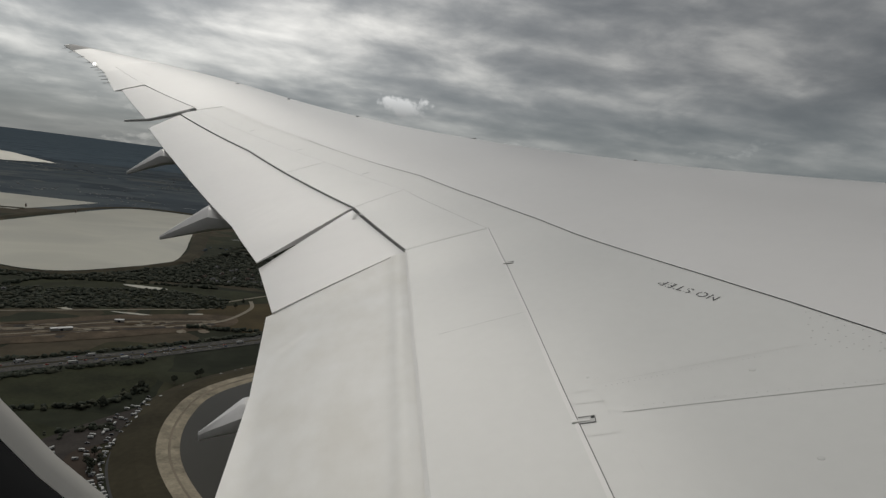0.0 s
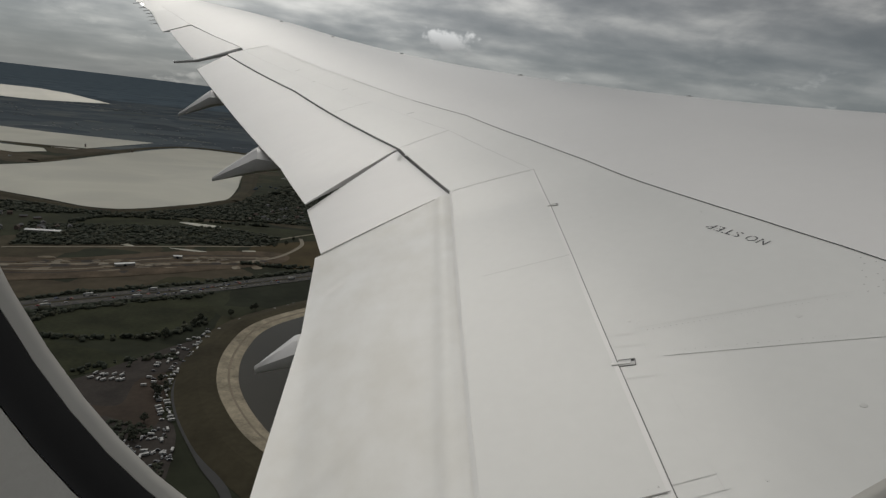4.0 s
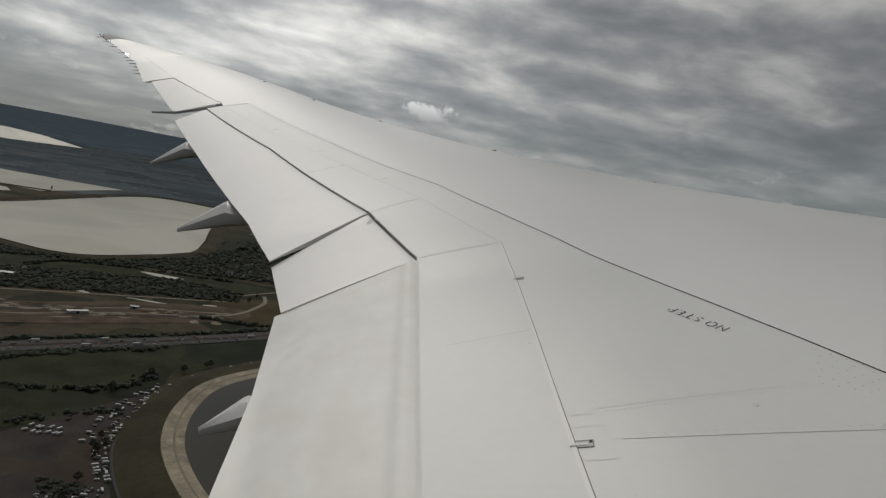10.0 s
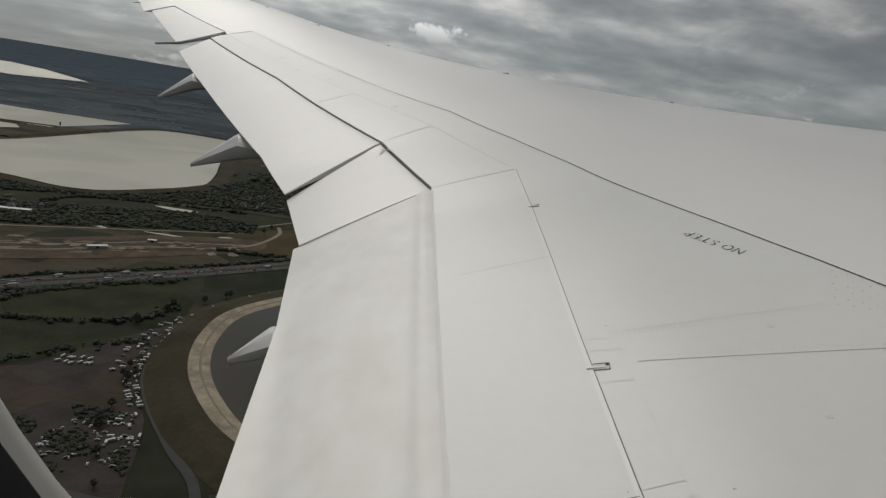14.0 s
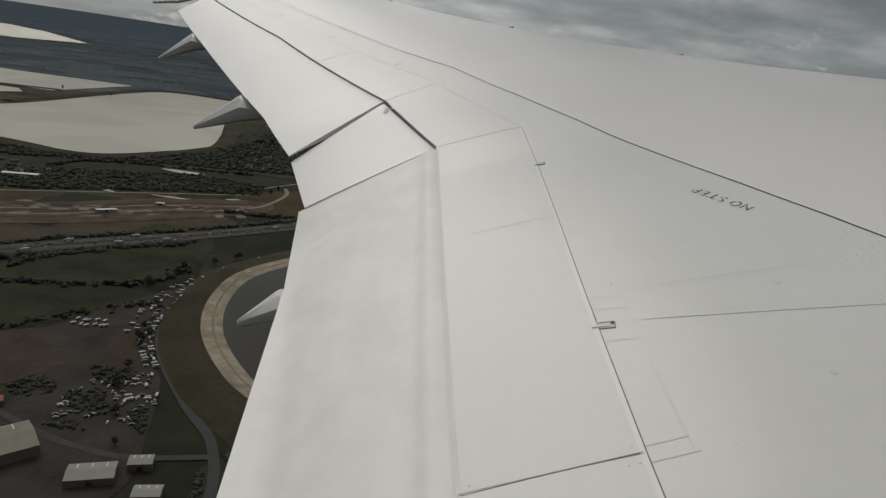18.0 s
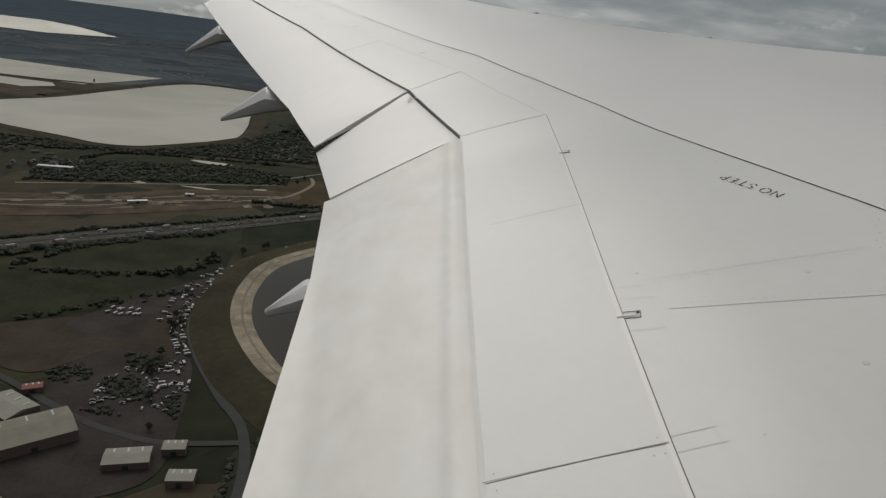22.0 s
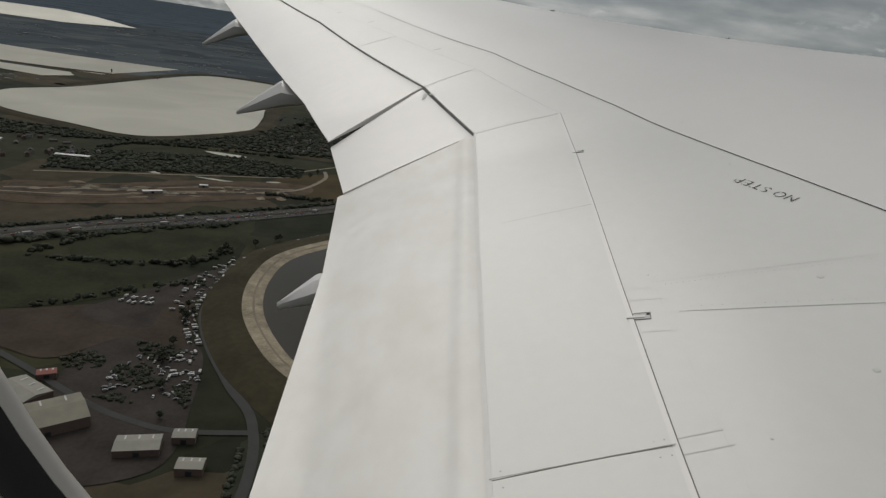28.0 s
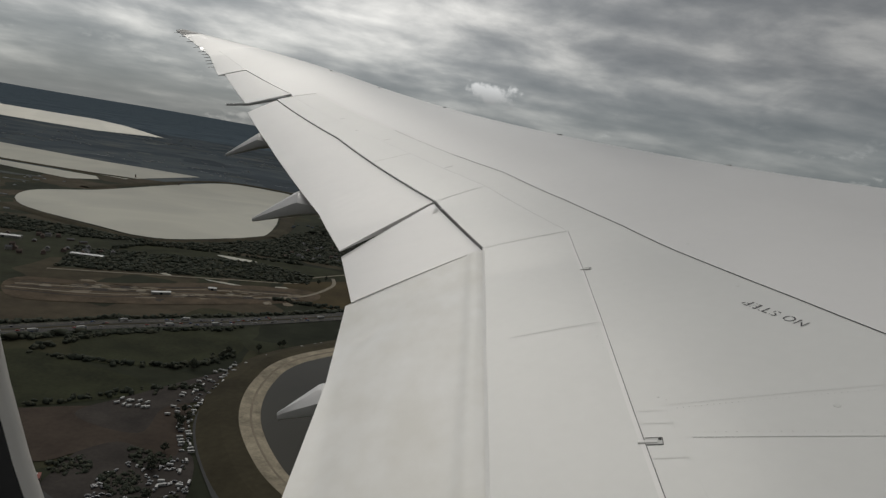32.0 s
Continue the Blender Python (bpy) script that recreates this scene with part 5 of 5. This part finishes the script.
# sheds and long glasshouses of the fields
RIBBED_ROOF = material("olive_sheet_roof", (0.15, 0.14, 0.10), 0.6, spread=0.25, scale=0.08, fine=1.5)
RED_ROOF = material("red_sheet_roof", (0.20, 0.055, 0.04), 0.7, spread=0.2, scale=0.1, fine=1.5)
LOW_ROOF = material("glasshouse_roof", (0.36, 0.37, 0.37), 0.3, spread=0.1, scale=0.1, fine=1)
for x, y, w, d, a in [(-700, 1190, 60, 14, 8), (-480, 1010, 30, 9, 30), (-420, 1085, 14, 8, 10), (-900, 1250, 60, 16, 14)]:
    shed(w, d, 4.5, LOW_ROOF, WALLS[1], "long low shed with a pale roof", stand(x, y, a))
for x, y, w, d, a in [(-205, 377, 16, 11, 8), (-232, 362, 30, 18, 12), (-190, 345, 18, 12, 5)]:
    shed(w, d, 6, SHED_ROOF, WALLS[0], "low warehouse with a pale sheet roof", stand(x, y, a))
for x, y, w, d, h, a, roof in [(-338, 410, 36, 25, 8, -31, SHED_ROOF), (-307, 381, 54, 36, 9, 37, RIBBED_ROOF), (-350, 360, 20, 34, 8, 20, SHED_ROOF), (-322, 330, 24, 17, 7, 22, SHED_ROOF)]:
    shed(w, d, h, roof, WALLS[0], "large warehouse with a pale ribbed roof", stand(x, y, a))
shed(14, 9, 5, RED_ROOF, WALLS[0], "low building with a red roof", stand(-338, 442, 25))
hs = [house(9, 7.5, 5.2, 2.8, WALLS[0], ROOFS[0], "brick house with a brown tiled roof", stand(-392, 430, 20)), house(11, 8, 5.2, 3.0, WALLS[1], ROOFS[1], "pale rendered house with a slate roof", stand(-376, 415, 30)), house(14, 7, 3.0, 2.2, WALLS[0], ROOFS[1], "low brick house with a slate roof", stand(-410, 446, 24))]
spots = keep_off(scatter([(-420, 420), (-372, 400), (-385, 445), (-430, 470)], 30), [(LANE, 16)])[:12]
for k, p in enumerate(spots):
    copy_thing(hs[k % 3], stand(p[0], p[1], 20 + 90 * (k % 2) + rng.normal(0, 9)))
p = keep_off(scatter([(-300, 420), (-215, 410), (-240, 505), (-300, 515), (-345, 470)], 1000), [(LANE, 8)])
p = p[np.sin(p[:, 0] * 0.11) + np.sin(p[:, 1] * 0.13 + p[:, 0] * 0.05) > 0.1]
clumps("shrubs", p, 1.5 * (0.5 + 0.9 * rng.random(len(p))), "small dark trees and shrubs round the yard", "shrubs", level=ICO2)
# scrap cars stand close together in the yard
p = keep_off(scatter([(-300, 425), (-205, 425), (-238, 505), (-285, 500)], 420), [(LANE, 9)])
p = p[np.sin(p[:, 0] * 0.11) + np.sin(p[:, 1] * 0.13 + p[:, 0] * 0.05) < 0.25][:70]
for k, q in enumerate(p):
    copy_thing(first if k % 9 == 0 else parked[k % 3], stand(q[0], q[1], 20 + 90 * (k % 2) + rng.normal(0, 14), 0.7))
TOWN = [[(-900, 1060), (-640, 1240), (-820, 1340), (-1300, 1280), (-1200, 1050)], [(-430, 1480), (-330, 1480), (-100, 1600), (-100, 1850), (-380, 1800)], [(-1000, 720), (-800, 800), (-760, 900), (-1000, 900)]]
for poly, n in zip(TOWN, (70, 40, 30)):
    for k, p in enumerate(scatter(poly, n)):
        copy_thing(hs[k % 3], stand(p[0], p[1], 25 + 90 * (k % 2) + rng.normal(0, 8)))

# heaps of spoil on the building site
SOIL_PALE = material("pale_spoil", (0.16, 0.13, 0.09), 0.95, spread=0.35, scale=0.08, fine=0.6)
for k in range(34):
    a = math.radians(22 + rng.normal(0, 10))
    c = np.array([-640 + 11 * k + rng.normal(0, 8), 950 + 4.6 * k + rng.normal(0, 27)])
    w, d = 5 + 12 * rng.random(), 4 + 8 * rng.random()
    ring = [c + np.array([math.cos(a) * w * math.cos(q) * f - math.sin(a) * d * math.sin(q) * f, math.sin(a) * w * math.cos(q) * f + math.cos(a) * d * math.sin(q) * f]) for q, f in zip(np.linspace(0, 6.283, 11)[:-1], 0.6 + 0.6 * rng.random(10))]
    patch("bare_patch", ring, PATH_SAND if k % 6 == 0 else SOIL_PALE if k % 2 else YARD, 0.68 + 0.006 * k, "pale scraped patch on the building site", "earthworks")
for k in range(5):
    y = -60 + 30 * k
    ribbon("track", [(-680, 935 + y * 0.4), (-560 + 10 * k, 985 + y * 0.8), (-430, 1060 + y * 0.6), (-290, 1120 + y * 0.5)], [(-2.2, 0.85), (2.2, 0.85)], PATH_SAND if k % 2 else YARD, "wheel track across the building site", "track")
for k in range(16):
    x, y = -620 + 24 * k + rng.normal(0, 9), 985 + 8.6 * k + rng.normal(0, 22)
    w, d, h = 7 + 12 * rng.random(), 4 + 4 * rng.random(), 1.2 + 2 * rng.random()
    bm = bmesh.new()
    bmesh.ops.create_icosphere(bm, subdivisions=2, radius=1)
    for v in bm.verts:
        k2 = 1 + 0.18 * noise.noise(v.co * 2 + Vector((k, 0, 0)))
        v.co = (v.co.x * w * k2, v.co.y * d * k2, max(-0.1, v.co.z) * h * k2)
    me = bpy.data.meshes.new("spoil_mound")
    bm.to_mesh(me)
    bm.free()
    me.materials.append(SOIL_PALE if k % 3 else BARE_SOIL)
    o = tagged(new("spoil_mound", me), "low heap of pale spoil on the building site", "mound", "heaps on the building site")
    o.matrix_world = stand(x, y, 30 + rng.normal(0, 15), 0.6)

# far towns: too many and too small to count
v0, f0 = [], []
th = np.radians(-60 + 66 * rng.random(1500))
rr = 1900 * (8000 / 1900) ** rng.random(1500)
for t, r in zip(th, rr):
    x, y = r * math.sin(t), r * math.cos(t)
    if math.sin(x * 0.004 + 1) + math.sin(y * 0.003 + x * 0.002) < 0.15 or any(inside(np.array([[x, y]]), w)[0] for w in WET):
        continue
    x, y = far(x, y)
    z = float(land(x, y))
    w, d, h = 3 + 9 * rng.random() ** 3, 3 + 3 * rng.random(), 1.2 + 0.8 * rng.random()
    n = len(v0)
    v0 += [(x - w, y - d, z), (x + w, y - d, z), (x + w, y + d, z), (x - w, y + d, z), (x - w, y - d, z + h), (x + w, y - d, z + h), (x + w, y + d, z + h), (x - w, y + d, z + h), (x - w, y, z + h + 1.5), (x + w, y, z + h + 1.5)]
    f0 += [tuple(n + q for q in f) for f in [(0, 1, 5, 4), (1, 2, 6, 9, 5), (2, 3, 7, 6), (3, 0, 4, 8, 7), (4, 5, 9, 8), (6, 7, 8, 9)]]
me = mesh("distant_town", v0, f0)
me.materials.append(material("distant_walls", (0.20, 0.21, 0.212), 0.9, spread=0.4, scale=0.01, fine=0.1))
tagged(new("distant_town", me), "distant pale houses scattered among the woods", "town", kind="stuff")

# draw-off towers and buoys in the water
def tower(m, s=1.0):
    o = thing("draw_off_tower", "small dark draw-off tower standing in the reservoir", "tower", "towers in the reservoirs", m=m)
    bm = bmesh.new()
    bmesh.ops.create_cone(bm, cap_ends=True, segments=12, radius1=3 * s, radius2=2.6 * s, depth=12 * s)
    bmesh.ops.translate(bm, vec=(0, 0, 5 * s), verts=bm.verts)
    part("shaft", bm, WALLS[0], o)
    bm = bmesh.new()
    bmesh.ops.create_cone(bm, cap_ends=True, segments=12, radius1=3.6 * s, radius2=0.4, depth=3 * s)
    bmesh.ops.translate(bm, vec=(0, 0, 12.4 * s), verts=bm.verts)
    part("roof", bm, ROOFS[1], o)


tower(stand(-1130, 2700, 0, 1.0))
tower(stand(-1330, 2730, 0, 1.0))
tower(stand(-600, 2900, 0, 1.0))


def buoy(m):
    o = thing("buoy", "small dark buoy floating on the reservoir", "buoy", "buoys on the reservoir", m=m)
    bm = bmesh.new()
    bmesh.ops.create_cone(bm, cap_ends=True, segments=12, radius1=1.3, radius2=1.1, depth=0.9)
    part("float", bm, TYRE, o)
    bm = bmesh.new()
    bmesh.ops.create_cone(bm, cap_ends=True, segments=8, radius1=0.35, radius2=0.12, depth=2.6)
    bmesh.ops.translate(bm, vec=(0, 0, 1.5), verts=bm.verts)
    part("mast", bm, PAINTS[2], o)


for x, y in [(-150, 640), (-118, 760), (-20, 690)]:
    buoy(stand(x, y, 0, 5.5))


# single trees beside the lane, the yard and the fields
def tree(m, tall, seed):
    r2 = random.Random(seed)
    o = thing("tree", "dark green broadleaved tree beside the lane", "tree", "trees of the fields", m=m)
    bm = bmesh.new()
    bmesh.ops.create_cone(bm, cap_ends=True, segments=8, radius1=0.035 * tall, radius2=0.015 * tall, depth=0.5 * tall)
    bmesh.ops.translate(bm, vec=(0, 0, 0.25 * tall), verts=bm.verts)
    tr = part("trunk", bm, BARK, o)
    for k in range(4):
        a = k * 1.6 + r2.random()
        bm = bmesh.new()
        bmesh.ops.create_cone(bm, cap_ends=True, segments=6, radius1=0.014 * tall, radius2=0.005 * tall, depth=0.36 * tall)
        bmesh.ops.transform(bm, matrix=Matrix.Translation((0.1 * tall * math.cos(a), 0.1 * tall * math.sin(a), 0.52 * tall)) @ Matrix.Rotation(a, 4, "Z") @ Matrix.Rotation(0.65, 4, "Y"), verts=bm.verts)
        part("limb", bm, BARK, tr)
    bm = bmesh.new()
    for k in range(60):
        a, h = r2.random() * 6.283, r2.random()
        rr = tall * 0.36 * math.sin(math.pi * min(1, 0.18 + 0.8 * h)) * math.sqrt(r2.random())
        c = Vector((rr * math.cos(a), rr * math.sin(a), tall * (0.36 + 0.6 * h)))
        rad_ = tall * r2.uniform(0.05, 0.10)
        for v in bmesh.ops.create_icosphere(bm, subdivisions=1, radius=rad_)["verts"]:
            v.co = c + v.co * r2.uniform(0.6, 1.35)
    part("crown", bm, FOLIAGE, o)
    return o


kinds = [tree(stand(-232 - 14 * k, 400 + 40 * k, 0), 8 + 2 * k, k + 1) for k in range(3)]
places = [*near_line([(-275, 470), (-262, 540), (-278, 600)], 8, 5), *near_line([(-330, 700), (-300, 760), (-230, 850)], 10, 6), *near_line([(-360, 880), (-240, 975), (-130, 1060)], 12, 5), *near_line([(-330, 1235), (-250, 1300)], 8, 12)]
for k, q in enumerate(keep_off(np.array(places), [(LANE, 7), (MWAY, 24)])):
    copy_thing(kinds[k % 3], stand(q[0], q[1], 40 * k))
# ---- the cabin window ----
WIN_Y, WIN_X, WIN_Z = 2.597, -10.9986, 2.0365       # the pane's plane and the opening's middle
HALF_W, HALF_H = 0.1577, 0.231


def oval(w, h, y, n=72, p=2.85):
    out = []
    for q in np.linspace(0, 2 * math.pi, n, endpoint=False):
        c, s = math.cos(q), math.sin(q)
        out.append((WIN_X + w * math.copysign(abs(c) ** (2 / p), c), y, WIN_Z + h * math.copysign(abs(s) ** (2 / p), s)))
    return out


def loop_mesh(rings):
    bm = bmesh.new()
    vs = [[bm.verts.new(p) for p in r] for r in rings]
    for a, b in zip(vs, vs[1:]):
        for i in range(len(a)):
            bm.faces.new((a[i], a[(i + 1) % len(a)], b[(i + 1) % len(a)], b[i])).smooth = True
    return bm


window = tagged(thing("window_1", "oval cabin window with a pale rim and black seal", "window", kind="structure", m=PLANE))
part("rim", loop_mesh([oval(HALF_W + 0.0016, HALF_H + 0.0016, WIN_Y - 0.0048), oval(HALF_W + 0.0006, HALF_H + 0.0006, WIN_Y - 0.003), oval(HALF_W, HALF_H, WIN_Y), oval(HALF_W + 0.02, HALF_H + 0.02, WIN_Y + 0.004)]), SEAL_PALE, window, "pale rounded inner rim")
part("seal", loop_mesh([oval(HALF_W + 0.0075, HALF_H + 0.0075, WIN_Y - 0.014), oval(HALF_W + 0.005, HALF_H + 0.005, WIN_Y - 0.012), oval(HALF_W + 0.0017, HALF_H + 0.0017, WIN_Y - 0.0049)]), RUBBER, window, "black rubber seal")
part("reveal", loop_mesh([oval(HALF_W + 0.15, HALF_H + 0.15, WIN_Y - 0.062), oval(HALF_W + 0.10, HALF_H + 0.10, WIN_Y - 0.055), oval(HALF_W + 0.05, HALF_H + 0.05, WIN_Y - 0.035), oval(HALF_W + 0.018, HALF_H + 0.018, WIN_Y - 0.0185), oval(HALF_W + 0.0075, HALF_H + 0.0075, WIN_Y - 0.0145)]), CABIN, window, "grey moulded window reveal")
# the wall round the opening, and the cabin behind the camera
Y0 = WIN_Y - 0.062
ring_in = oval(HALF_W + 0.15, HALF_H + 0.15, Y0)
ring_out = []
for x, y, z in ring_in:
    dx, dz = x - WIN_X, z - WIN_Z
    k = min(1.2 / max(abs(dx), 1e-6), 0.7 / max(abs(dz), 1e-6))
    ring_out.append((WIN_X + dx * k, y, WIN_Z + dz * k))
wall = tagged(new("wall_cabin"), "grey moulded cabin side wall", "wall", kind="structure")
wall.matrix_world = PLANE
part("wall_panel", loop_mesh([ring_out, ring_in]), CABIN, wall)
cab = tagged(new("cabin"), "dim cabin interior behind the window", "cabin", kind="structure")
cab.matrix_world = PLANE
bm = block(2.4, 2.4, 1.4, at=(WIN_X, Y0 - 1.2, WIN_Z))
bmesh.ops.delete(bm, geom=[f for f in bm.faces if f.normal.y > 0.5], context="FACES")
part("lining", bm, CARPET, cab)

# the fuselage round the cabin, with the opening for the window
fuselage = tagged(thing("fuselage", "white rounded fuselage side with one window opening", "fuselage", kind="structure", m=PLANE))
R, ZC = 2.68, 1.85
xs = [-34, -28, -22, -16, -13, WIN_X - 0.24, WIN_X + 0.24, -9, -6, -2, 2, 6, 10]
low, high = math.asin((WIN_Z - 0.36 - ZC) / R), math.asin((WIN_Z + 0.36 - ZC) / R)
qs = sorted([low, high, *[q for q in np.linspace(-math.pi, math.pi, 48, endpoint=False) if not low - 0.03 < q < high + 0.03]])
bm = bmesh.new()
grid = [[bm.verts.new((x, R * math.cos(q), ZC + R * math.sin(q))) for q in qs] for x in xs]
for i in range(len(xs) - 1):
    for j in range(len(qs)):
        if xs[i] == WIN_X - 0.24 and qs[j] == low:
            continue
        k = (j + 1) % len(qs)
        bm.faces.new((grid[i][j], grid[i + 1][j], grid[i + 1][k], grid[i][k])).smooth = True
bm.faces.new(grid[0])
bm.faces.new(grid[-1])
bmesh.ops.recalc_face_normals(bm, faces=bm.faces)
part("skin", bm, WING_WHITE, fuselage)
outer = []
for x, y, z in oval(0.24, 0.36, WIN_Y):
    k = min(0.245 / max(abs(x - WIN_X), 1e-6), 0.365 / max(abs(z - WIN_Z), 1e-6))
    zz = WIN_Z + (z - WIN_Z) * k
    outer.append((WIN_X + (x - WIN_X) * k, math.sqrt(R * R - (zz - ZC) ** 2) + 0.002, zz))
part("window_surround", loop_mesh([oval(HALF_W + 0.02, HALF_H + 0.02, WIN_Y + 0.005), outer]), WING_WHITE, fuselage)


# unseen lamp added to brighten the window reveal, standing in for windows opposite
far_light = new("cabin_fill_light", bpy.data.lights.new("cabin_fill_light", "AREA"))
far_light.data.shape, far_light.data.size, far_light.data.size_y, far_light.data.energy = "RECTANGLE", 1.2, 0.45, 7.0
far_light.matrix_world = PLANE @ look((WIN_X, Y0 - 2.3, WIN_Z), (WIN_X, Y0, WIN_Z))
